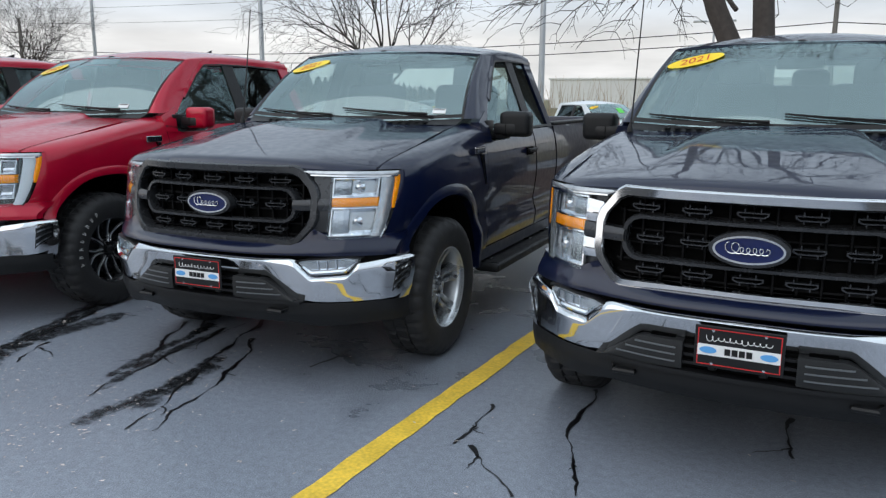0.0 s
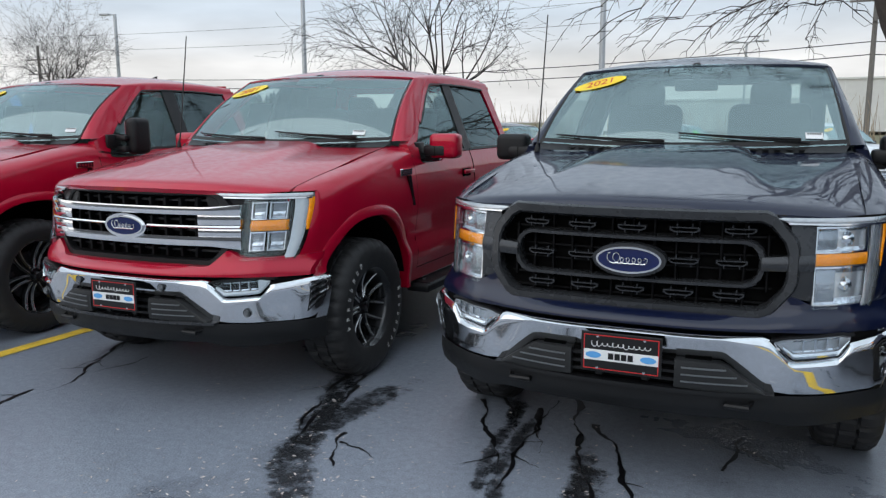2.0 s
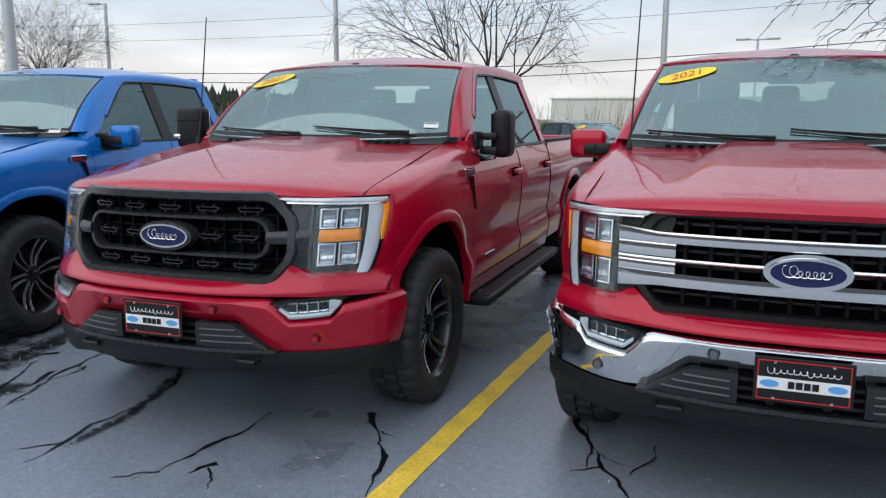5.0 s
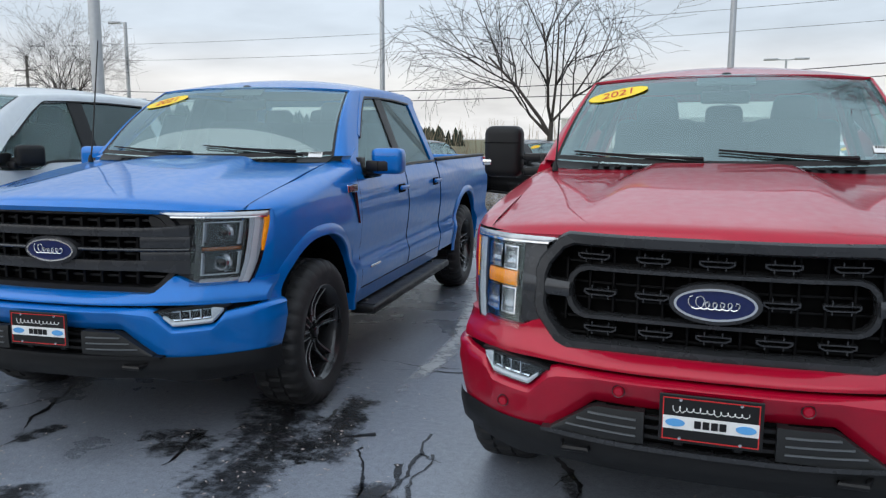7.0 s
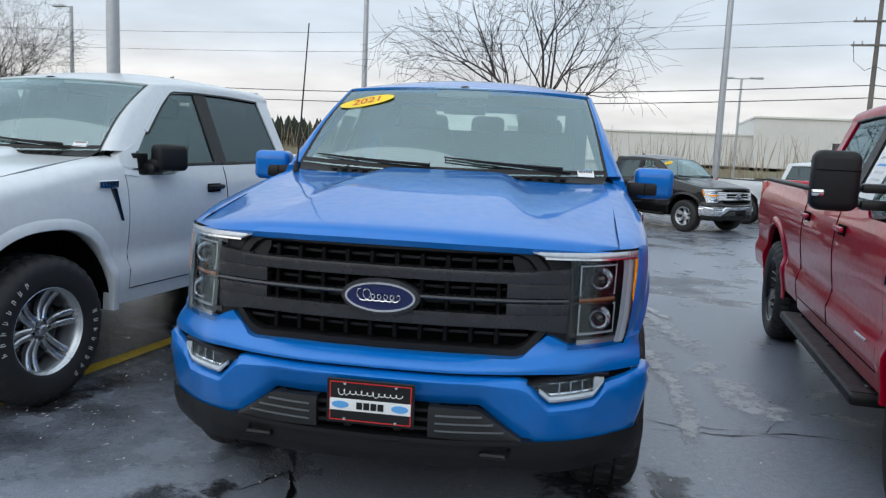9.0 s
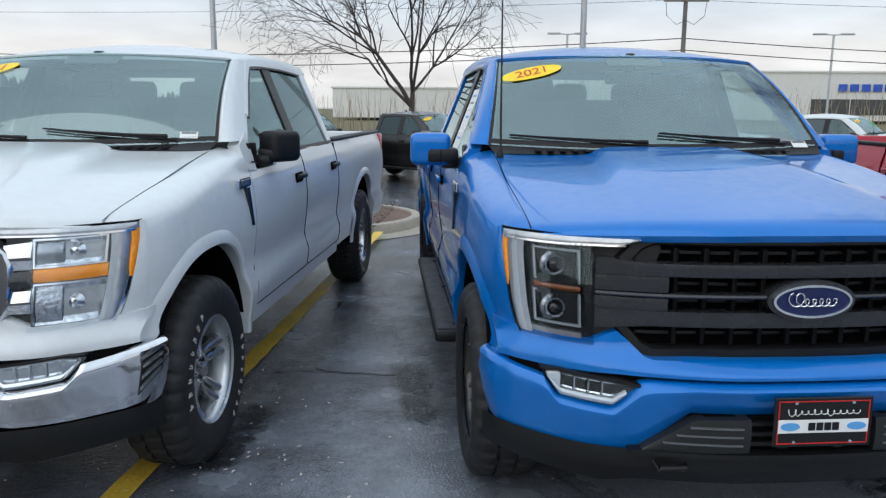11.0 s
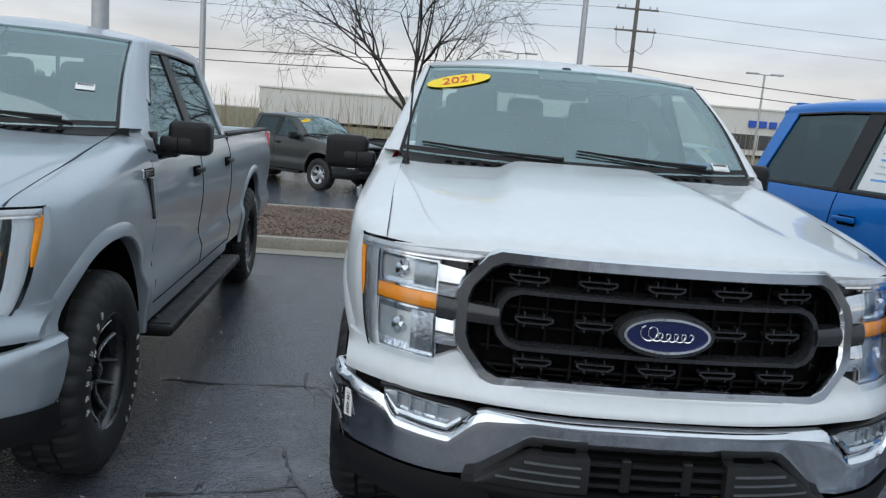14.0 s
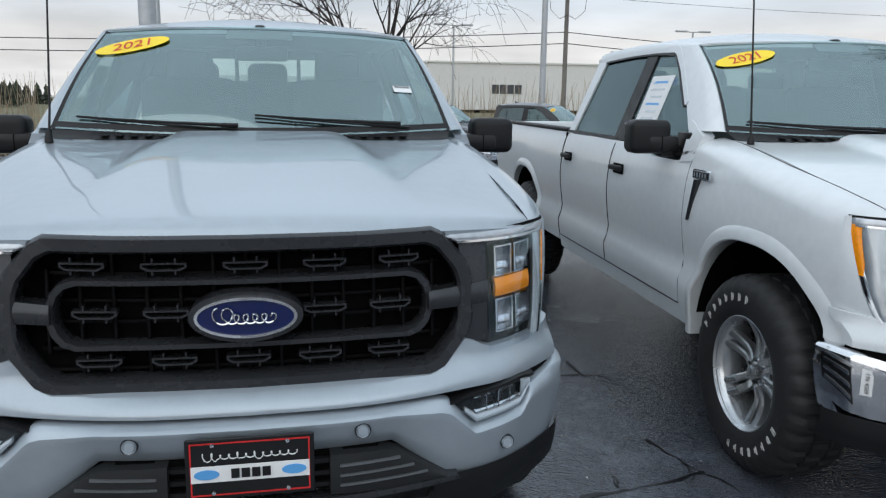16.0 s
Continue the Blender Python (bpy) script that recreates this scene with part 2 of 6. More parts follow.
def asphalt():
    """Wet asphalt: stones, broad damp and drying areas, some of it glossy."""
    m, n, l, p = shader("wet_asphalt")
    g = n.new("ShaderNodeTexCoord")

    def noise_node(scale, detail, rough=0.55):
        t = n.new("ShaderNodeTexNoise")
        t.inputs["Scale"].default_value, t.inputs["Detail"].default_value = scale, detail
        t.inputs["Roughness"].default_value = rough
        l.new(g.outputs["Object"], t.inputs["Vector"])
        return t

    big, mid, fine = noise_node(0.55, 6, 0.6), noise_node(2.6, 5), noise_node(170, 3, 0.7)
    mixv = n.new("ShaderNodeMath")
    mixv.operation = "MULTIPLY_ADD"
    l.new(mid.outputs[0], mixv.inputs[0])
    mixv.inputs[1].default_value = 0.45
    l.new(big.outputs[0], mixv.inputs[2])
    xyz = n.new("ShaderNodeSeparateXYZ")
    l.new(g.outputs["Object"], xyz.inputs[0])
    bay_bias = n.new("ShaderNodeMapRange")            # shifts the mix darker and glossier into the bays and to the west end
    bay_bias.inputs["From Min"].default_value, bay_bias.inputs["From Max"].default_value = 2.6, 6.0
    bay_bias.inputs["To Min"].default_value, bay_bias.inputs["To Max"].default_value = -0.14, 0.03
    l.new(xyz.outputs["Y"], bay_bias.inputs[0])
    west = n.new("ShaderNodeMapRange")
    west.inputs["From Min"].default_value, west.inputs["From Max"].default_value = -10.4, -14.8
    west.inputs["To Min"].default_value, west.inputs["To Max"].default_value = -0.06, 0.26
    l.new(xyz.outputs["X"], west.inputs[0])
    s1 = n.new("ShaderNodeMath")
    l.new(bay_bias.outputs[0], s1.inputs[0])
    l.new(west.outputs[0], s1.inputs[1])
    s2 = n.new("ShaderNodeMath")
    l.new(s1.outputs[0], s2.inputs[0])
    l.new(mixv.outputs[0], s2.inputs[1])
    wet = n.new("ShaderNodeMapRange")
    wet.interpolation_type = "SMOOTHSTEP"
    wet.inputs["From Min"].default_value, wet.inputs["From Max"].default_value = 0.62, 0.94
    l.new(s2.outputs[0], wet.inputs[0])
    stone = n.new("ShaderNodeTexVoronoi")
    stone.inputs["Scale"].default_value = 85
    l.new(g.outputs["Object"], stone.inputs["Vector"])
    spk = n.new("ShaderNodeMapRange")
    spk.inputs["From Min"].default_value, spk.inputs["From Max"].default_value = 0.3, 0.75
    spk.inputs["To Min"].default_value, spk.inputs["To Max"].default_value = 0.48, 1.75
    l.new(fine.outputs[0], spk.inputs[0])
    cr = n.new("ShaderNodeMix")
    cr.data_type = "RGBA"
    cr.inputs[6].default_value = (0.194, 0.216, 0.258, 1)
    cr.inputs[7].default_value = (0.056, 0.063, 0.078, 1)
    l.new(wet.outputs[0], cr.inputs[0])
    patch, grit = noise_node(1.3, 8, 0.7), noise_node(28, 4, 0.65)
    pale = n.new("ShaderNodeMapRange")             # pale dried residue, and water sheen put into the colour
    pale.inputs["From Min"].default_value, pale.inputs["From Max"].default_value = 0.60, 0.72
    pale.inputs["To Min"].default_value, pale.inputs["To Max"].default_value = 0.0, 0.55
    l.new(patch.outputs[0], pale.inputs[0])
    cp = n.new("ShaderNodeMix")
    cp.data_type = "RGBA"
    l.new(pale.outputs[0], cp.inputs[0])
    l.new(cr.outputs[2], cp.inputs[6])
    cp.inputs[7].default_value = (0.20, 0.215, 0.235, 1)
    gr = n.new("ShaderNodeMapRange")
    gr.inputs["From Min"].default_value, gr.inputs["From Max"].default_value = 0.3, 0.7
    gr.inputs["To Min"].default_value, gr.inputs["To Max"].default_value = 0.80, 1.20
    l.new(grit.outputs[0], gr.inputs[0])
    warpn = noise_node(6, 3)
    wv = n.new("ShaderNodeVectorMath")
    wv.operation = "MULTIPLY_ADD"
    l.new(warpn.outputs["Color"], wv.inputs[0])
    wv.inputs[1].default_value = (0.12, 0.12, 0.0)
    l.new(g.outputs["Object"], wv.inputs[2])
    craze = n.new("ShaderNodeTexVoronoi")
    craze.feature = "DISTANCE_TO_EDGE"
    craze.inputs["Scale"].default_value = 6.5
    l.new(wv.outputs[0], craze.inputs["Vector"])
    cz = n.new("ShaderNodeMapRange")               # fine crazing of the old surface
    cz.inputs["From Min"].default_value, cz.inputs["From Max"].default_value = 0.010, 0.045
    cz.inputs["To Min"].default_value, cz.inputs["To Max"].default_value = 0.82, 1.0
    l.new(craze.outputs["Distance"], cz.inputs[0])
    czs = n.new("ShaderNodeMath")
    czs.operation = "MULTIPLY"
    l.new(cz.outputs[0], czs.inputs[0])
    l.new(gr.outputs[0], czs.inputs[1])
    czm = n.new("ShaderNodeMix")
    l.new(wet.outputs[0], czm.inputs[0])
    l.new(gr.outputs[0], czm.inputs[2])
    l.new(czs.outputs[0], czm.inputs[3])
    mg = n.new("ShaderNodeMath")
    mg.operation = "MULTIPLY"
    l.new(czm.outputs[0], mg.inputs[0])
    l.new(spk.outputs[0], mg.inputs[1])
    sc = n.new("ShaderNodeVectorMath")
    sc.operation = "SCALE"
    l.new(cp.outputs[2], sc.inputs[0])
    l.new(mg.outputs[0], sc.inputs["Scale"])
    l.new(sc.outputs[0], p.inputs["Base Color"])
    p.inputs["Specular IOR Level"].default_value = 0.75
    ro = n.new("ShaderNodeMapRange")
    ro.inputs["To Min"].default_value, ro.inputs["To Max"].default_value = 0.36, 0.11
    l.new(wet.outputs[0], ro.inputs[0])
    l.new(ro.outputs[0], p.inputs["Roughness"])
    bu = n.new("ShaderNodeBump")
    bu.inputs["Strength"].default_value, bu.inputs["Distance"].default_value = 0.6, 0.010
    l.new(stone.outputs[0], bu.inputs["Height"])
    coarse = n.new("ShaderNodeMapRange")           # open-textured where wet, sealed and smooth where dry
    coarse.inputs["To Min"].default_value, coarse.inputs["To Max"].default_value = 0.12, 0.34
    l.new(wet.outputs[0], coarse.inputs[0])
    l.new(coarse.outputs[0], bu.inputs["Strength"])
    b2 = n.new("ShaderNodeBump")
    b2.inputs["Strength"].default_value, b2.inputs["Distance"].default_value = 0.2, 0.02
    l.new(mid.outputs[0], b2.inputs["Height"])
    l.new(bu.outputs[0], b2.inputs["Normal"])
    l.new(b2.outputs[0], p.inputs["Normal"])
    return m


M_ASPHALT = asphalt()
M_STAIN = wet_stain()
M_RESIDUE = wet_stain("dried_pale_residue", (0.50, 0.52, 0.54, 1), 0.5, 0.85)

# ---- mesh tools ----
def obj(name, verts, faces, mat, parent=None, label="", smooth=True, sharp=35):
    me = bpy.data.meshes.new(name)
    me.from_pydata([tuple(v) for v in verts], [], faces)
    me.materials.append(mat)
    if smooth:
        me.polygons.foreach_set("use_smooth", [True] * len(me.polygons))
        me.set_sharp_from_angle(angle=radians(sharp))
    ob = new(name, me)
    if parent:
        ob.parent = parent
    if label:
        ob["label"] = label
    return ob


def part(name, geo, mat, parent=None, label="", sharp=35):
    return obj(name, geo[0], geo[1], mat, parent, label, True, sharp)


def join(*geos):
    vs, fs = [], []
    for v, f in geos:
        k = len(vs)
        vs += list(v)
        fs += [tuple(i + k for i in q) for q in f]
    return vs, fs


def flip(geo):
    """The mirror image across the vehicle's middle."""
    return [(-x, y, z) for x, y, z in geo[0]], [tuple(reversed(q)) for q in geo[1]]


def shift(geo, d):
    return [(x + d[0], y + d[1], z + d[2]) for x, y, z in geo[0]], geo[1]


def turn(geo, m):
    return [tuple(m @ Vector(v)) for v in geo[0]], geo[1]


def grid(rows, close=False):
    n, m = len(rows), len(rows[0])
    vs = [tuple(p) for r in rows for p in r]
    fs = []
    for i in range(n - 1):
        for j in range(m if close else m - 1):
            k = (j + 1) % m
            fs.append((i * m + j, i * m + k, (i + 1) * m + k, (i + 1) * m + j))
    return vs, fs


def slab(rows, back):
    """A grid made solid: back gives the vector to its rear side."""
    n, m = len(rows), len(rows[0])
    vs = [tuple(p) for r in rows for p in r]
    vs += [(p[0] + back[0], p[1] + back[1], p[2] + back[2]) for r in rows for p in r]
    o, fs = n * m, []
    for i in range(n - 1):
        for j in range(m - 1):
            a, b, c, d = i * m + j, i * m + j + 1, (i + 1) * m + j + 1, (i + 1) * m + j
            fs += [(a, b, c, d), (d + o, c + o, b + o, a + o)]
    for i in range(n - 1):
        fs += [(i * m, (i + 1) * m, (i + 1) * m + o, i * m + o), (i * m + m - 1 + o, (i + 1) * m + m - 1 + o, (i + 1) * m + m - 1, i * m + m - 1)]
    for j in range(m - 1):
        fs += [(j + 1, j, j + o, j + 1 + o), ((n - 1) * m + j, (n - 1) * m + j + 1, (n - 1) * m + j + 1 + o, (n - 1) * m + j + o)]
    return vs, fs


def box(c, s, bev=0.0, seg=2):
    bm = bmesh.new()
    bmesh.ops.create_cube(bm, size=1)
    for v in bm.verts:
        v.co = Vector((v.co.x * s[0] + c[0], v.co.y * s[1] + c[1], v.co.z * s[2] + c[2]))
    if bev:
        bmesh.ops.bevel(bm, geom=bm.edges[:], offset=bev, segments=seg, profile=0.5, affect="EDGES")
    return take(bm)


def take(bm):
    bm.verts.index_update()
    g = [tuple(v.co) for v in bm.verts], [tuple(v.index for v in f.verts) for f in bm.faces]
    bm.free()
    return g


def lathe(profile, seg, axis="x", centre=(0, 0, 0)):
    """profile: (radius, along) pairs turned about an axis."""
    rows = []
    for i in range(seg):
        a = 2 * math.pi * i / seg
        row = []
        for r, h in profile:
            c, s = r * math.cos(a), r * math.sin(a)
            p = {"x": (h, c, s), "y": (c, h, s), "z": (c, s, h)}[axis]
            row.append((p[0] + centre[0], p[1] + centre[1], p[2] + centre[2]))
        rows.append(row)
    rows.append(rows[0])
    n, m = len(rows) - 1, len(profile)
    vs = [p for r in rows[:-1] for p in r]
    fs = []
    for i in range(n):
        k = (i + 1) % n
        for j in range(m - 1):
            fs.append((i * m + j, i * m + j + 1, k * m + j + 1, k * m + j))
    return vs, fs


def tube(pts, radii, seg=6):
    """A round limb along points, capped."""
    vs, fs = [], []
    for i, p in enumerate(pts):
        p = Vector(p)
        d = Vector(pts[min(i + 1, len(pts) - 1)]) - Vector(pts[max(i - 1, 0)])
        d.normalize()
        u = d.orthogonal().normalized()
        w = d.cross(u)
        r = radii[i] if hasattr(radii, "__len__") else radii
        for j in range(seg):
            a = 2 * math.pi * j / seg
            vs.append(tuple(p + r * (math.cos(a) * u + math.sin(a) * w)))
    for i in range(len(pts) - 1):
        for j in range(seg):
            k = (j + 1) % seg
            fs.append((i * seg + j, i * seg + k, (i + 1) * seg + k, (i + 1) * seg + j))
    fs.append(tuple(reversed(range(seg))))
    fs.append(tuple((len(pts) - 1) * seg + j for j in range(seg)))
    return vs, fs


def cap_ring(outer, inner, y0, y1):
    """A flat frame between two outlines of as many points, in x and z, from depth y0 to y1."""
    n = len(outer)
    vs = [(x, y0, z) for x, z in outer] + [(x, y0, z) for x, z in inner] + [(x, y1, z) for x, z in outer] + [(x, y1, z) for x, z in inner]
    fs = []
    for i in range(n):
        k = (i + 1) % n
        fs += [(i, k, n + k, n + i), (2 * n + k, 2 * n + i, 3 * n + i, 3 * n + k), (k, i, 2 * n + i, 2 * n + k), (n + i, n + k, 3 * n + k, 3 * n + i)]
    return vs, fs


def prism(outline, y0, y1):
    n = len(outline)
    vs = [(x, y0, z) for x, z in outline] + [(x, y1, z) for x, z in outline]
    fs = [tuple(range(n)), tuple(reversed(range(n, 2 * n)))]
    for i in range(n):
        k = (i + 1) % n
        fs.append((k, i, n + i, n + k))
    return vs, fs


def ellipse(rx, rz, n=32, cx=0, cz=0):
    return [(cx + rx * math.cos(2 * math.pi * i / n), cz + rz * math.sin(2 * math.pi * i / n)) for i in range(n)]


def lerp(a, b, t):
    return a + (b - a) * t


def curve(xs, ys):
    """Smooth monotone-ish interpolation through knots."""
    xs, ys = np.array(xs, float), np.array(ys, float)
    d = np.gradient(ys, xs)

    def f(x):
        x = min(max(x, xs[0]), xs[-1])
        i = min(max(int(np.searchsorted(xs, x)) - 1, 0), len(xs) - 2)
        h = xs[i + 1] - xs[i]
        t = (x - xs[i]) / h
        return float((2 * t**3 - 3 * t**2 + 1) * ys[i] + (t**3 - 2 * t**2 + t) * h * d[i] + (3 * t**2 - 2 * t**3) * ys[i + 1] + (t**3 - t**2) * h * d[i + 1])
    return f


def line(xs, ys):
    return lambda x: float(np.interp(x, xs, ys))


def lettering(text, size, mat, name="lettering"):
    """Text as a mesh in the x z plane, facing -y, centred."""
    cu = bpy.data.curves.new(name, "FONT")
    cu.body, cu.size, cu.align_x, cu.align_y, cu.extrude, cu.shear = text, size, "CENTER", "CENTER", 0.0004, 0.15
    ob = new("text_source", cu)
    dg = bpy.context.evaluated_depsgraph_get()
    me = bpy.data.meshes.new_from_object(ob.evaluated_get(dg))
    g = [(v.co.x, -v.co.z, v.co.y) for v in me.vertices], [tuple(p.vertices) for p in me.polygons]
    bpy.data.objects.remove(ob)
    return g

# ---- pickup truck: x across, y back from the bumper, z up ----
PLAN_F = curve([0, .3, .53, .67, .76, .83, .89, .93, .955], [.128, .146, .190, .245, .305, .375, .455, .53, .62])
PLAN_B = curve([0, .3, .55, .72, .85, .93, .97, .985], [.005, .022, .085, .16, .270, .360, .430, .500])
SIDE_Z = curve([.40, .50, .58, .66, .73, .85, .98, 1.10, 1.20, 1.27, 1.33], [.945, .962, .976, .984, .960, .972, .984, .978, .962, .938, .912])
FRONT_TAPER = curve([.30, .42, .50, .62, .80, 1.0, 1.2, 6.0], [-.15, -.105, -.066, -.028, -.008, .0, .0, .0])
HOOD_X = line([.30, .36, 1.0, 1.6], [.828, .828, .826, .80])
WB_F, WB_R, AXLE_Z = .997, 4.68, .41
LAMP_OUT = line([.795, .83, .90, 1.0, 1.08, 1.14], [.866, .880, .894, .905, .911, .908])      # outer edge of the headlight by height


def front_y(x, z, d=0.0):
    x = abs(x)
    return PLAN_F(x) + .20 * (z - .97) * min(1, max(0, (x - .3) / .35)) + d


def face(x0, x1, ztop, zbot, d=0.0, thick=.03, nx=12, nz=3, plan=front_y, bulge=0.0):
    """A piece of the front between two edges, wrapped round the plan, with thickness."""
    rows = []
    for i in range(nx + 1):
        x = lerp(x0, x1, i / nx)
        zt, zb = ztop(x) if callable(ztop) else ztop, zbot(x) if callable(zbot) else zbot
        rows.append([(x, plan(x, lerp(zt, zb, j / nz), d - bulge * math.sin(math.pi * j / nz)), lerp(zt, zb, j / nz)) for j in range(nz + 1)])
    return slab([list(reversed(r)) for r in rows], (0, thick, 0))


def warp(geo):
    return [(x, y + front_y(x, z), z) for x, y, z in geo[0]], geo[1]


def dense(poly, step=.03):
    out = []
    for i, (x, z) in enumerate(poly):
        x2, z2 = poly[(i + 1) % len(poly)]
        n = max(1, round(math.hypot(x2 - x, z2 - z) / step))
        out += [(lerp(x, x2, k / n), lerp(z, z2, k / n)) for k in range(n)]
    return out


def octagon(w, z0, z1, cx, cz):
    return [(-w, z0 + cz), (-w + cx, z0), (w - cx, z0), (w, z0 + cz), (w, z1 - cz), (w - cx, z1), (-w + cx, z1), (-w, z1 - cz)]


def soften(poly, times=1):
    for _ in range(times):
        out = []
        for i, p in enumerate(poly):
            q = poly[(i + 1) % len(poly)]
            d = math.hypot(q[0] - p[0], q[1] - p[1])
            k = min(.25, .022 / d)
            out += [(lerp(p[0], q[0], k), lerp(p[1], q[1], k)), (lerp(p[0], q[0], 1 - k), lerp(p[1], q[1], 1 - k))]
        poly = out
    return poly


def octa_ring(a, b, y0, y1):
    pa, pb = soften(octagon(*a)), soften(octagon(*b))
    oa, ob_ = [], []
    for i in range(len(pa)):
        k = (i + 1) % len(pa)
        n = max(1, round(math.hypot(pa[k][0] - pa[i][0], pa[k][1] - pa[i][1]) / .04))
        for s in range(n):
            oa.append((lerp(pa[i][0], pa[k][0], s / n), lerp(pa[i][1], pa[k][1], s / n)))
            ob_.append((lerp(pb[i][0], pb[k][0], s / n), lerp(pb[i][1], pb[k][1], s / n)))
    mid = [((p[0] + q[0]) / 2, (p[1] + q[1]) / 2) for p, q in zip(oa, ob_)]
    n = len(oa)                                     # rounded section: outer, crown, inner
    rows = [[(x, y1, z) for x, z in oa], [(x, y0 + .012, z) for x, z in oa], [(lerp(p[0], m[0], .35), y0, lerp(p[1], m[1], .35)) for p, m in zip(oa, mid)],
            [(lerp(p[0], m[0], .35), y0, lerp(p[1], m[1], .35)) for p, m in zip(ob_, mid)], [(x, y0 + .012, z) for x, z in ob_], [(x, y1, z) for x, z in ob_]]
    return warp(grid(rows, close=True))


def side_x(y, z):
    return SIDE_Z(z) + FRONT_TAPER(y)


def arch_low(y, base):
    for yc in (WB_F, WB_R):
        if abs(y - yc) < .495:
            return max(base, AXLE_Z + .02 + .535 * (1 - abs((y - yc) / .495) ** 2.5) ** (1 / 2.3))
    return base


def columns(y0, y1, step=.05):
    """Stations along the side, dense where a wheel arch rises."""
    ys = set(np.round(np.linspace(y0, y1, max(2, int((y1 - y0) / step) + 1)), 4))
    for yc in (WB_F, WB_R):
        for a in np.linspace(0, math.pi, 41):
            y = yc - .495 * math.cos(a)
            if y0 < y < y1:
                ys.add(round(float(y), 4))
    return sorted(float(v) for v in ys)


def side_panel(y0, y1, base, top, nz=14):
    rows = []
    for y in columns(y0, y1):
        zl, zt = arch_low(y, base(y) if callable(base) else base), top(y) if callable(top) else top
        rows.append([(side_x(y, lerp(zl, zt, j / nz)), y, lerp(zl, zt, j / nz)) for j in range(nz + 1)])
    return slab(rows, (-.025, 0, 0))


def glass_x(z):
    return .937 - .385 * (z - 1.27)


def side_strip(low, high, off=0.0, n=10, m=4, thick=.02):
    """A piece of the cab side between two lines of (y, z)."""
    def at(pl, t):
        ys = np.linspace(0, 1, len(pl))
        return float(np.interp(t, ys, [p[0] for p in pl])), float(np.interp(t, ys, [p[1] for p in pl]))
    rows = []
    for i in range(n + 1):
        a, b = at(low, i / n), at(high, i / n)
        rows.append([(glass_x(lerp(a[1], b[1], j / m)) + off, lerp(a[0], b[0], j / m), lerp(a[1], b[1], j / m)) for j in range(m + 1)])
    return slab(rows, (-thick, 0, 0))


def screen(u, v):
    """A point of the windshield: u across -1 to 1, v up 0 to 1."""
    b = Vector((.83 * u, 1.435 + .135 * u * u, 1.352 + .022 * u * u))
    t = Vector((.706 * u, 2.02 + .13 * u * u, 1.830 - .026 * u * u))
    p = b.lerp(t, v)
    p.y -= .035 * math.sin(math.pi * v)
    p.z += .02 * math.sin(math.pi * v)
    return p


def screen_normal(u, v):
    a, b = screen(u + .01, v) - screen(u - .01, v), screen(u, v + .01) - screen(u, v - .01)
    return a.cross(b).normalized()


def on_screen(geo, u, v, off=.006, roll=0.0):
    """Lay a flat thing (x, z plane, facing -y) on the windshield."""
    n = screen_normal(u, v)
    right = (screen(u + .01, v) - screen(u - .01, v)).normalized()
    up = n.cross(right) * -1
    if up.z < 0:
        up = -up
    c, s = math.cos(radians(roll)), math.sin(radians(roll))
    o = screen(u, v) + n * off
    out = []
    for x, y, z in geo[0]:
        x, z = c * x - s * z, s * x + c * z
        out.append(tuple(o + right * x + up * z - n * y))
    return out, geo[1]


def hood_rows():
    zc = curve([0, .02, .06, .14, .3, .6, 1], [1.163, 1.190, 1.208, 1.228, 1.258, 1.308, 1.352])
    ze = curve([0, .02, .06, .14, .3, .6, 1], [1.130, 1.148, 1.160, 1.178, 1.212, 1.278, 1.338])
    vs_ = [0, .004, .012, .02, .035, .06, .09] + [.09 + .91 * k / 22 for k in range(1, 23)]
    rows = []
    for j, v in enumerate(vs_):
        row = []
        for i in range(-24, 25):
            u = i / 24
            yf = front_y(.828 * abs(u), 1.15, -.018)
            y = lerp(yf, 1.40 + .12 * u * u, v)
            x = u * HOOD_X(y)
            a = abs(u)
            z = lerp(zc(v), ze(v), a ** 2.6)
            s = min(1, max(0, (v - .12) / .6))                       # spear creases that fade forward
            c0 = lerp(.60, .42, v)
            z += .034 * s * (1 / (1 + math.exp((a - c0) * 55)) - .40) * (1 - a ** 8)
            row.append((x, y, z))
        row = [(row[0][0] + .004, row[0][1], row[0][2] - .03)] + row + [(row[-1][0] - .004, row[-1][1], row[-1][2] - .03)]
        rows.append(row)
    lip = [(x, y + .012, z - .022) for x, y, z in rows[0]]
    return [lip] + rows


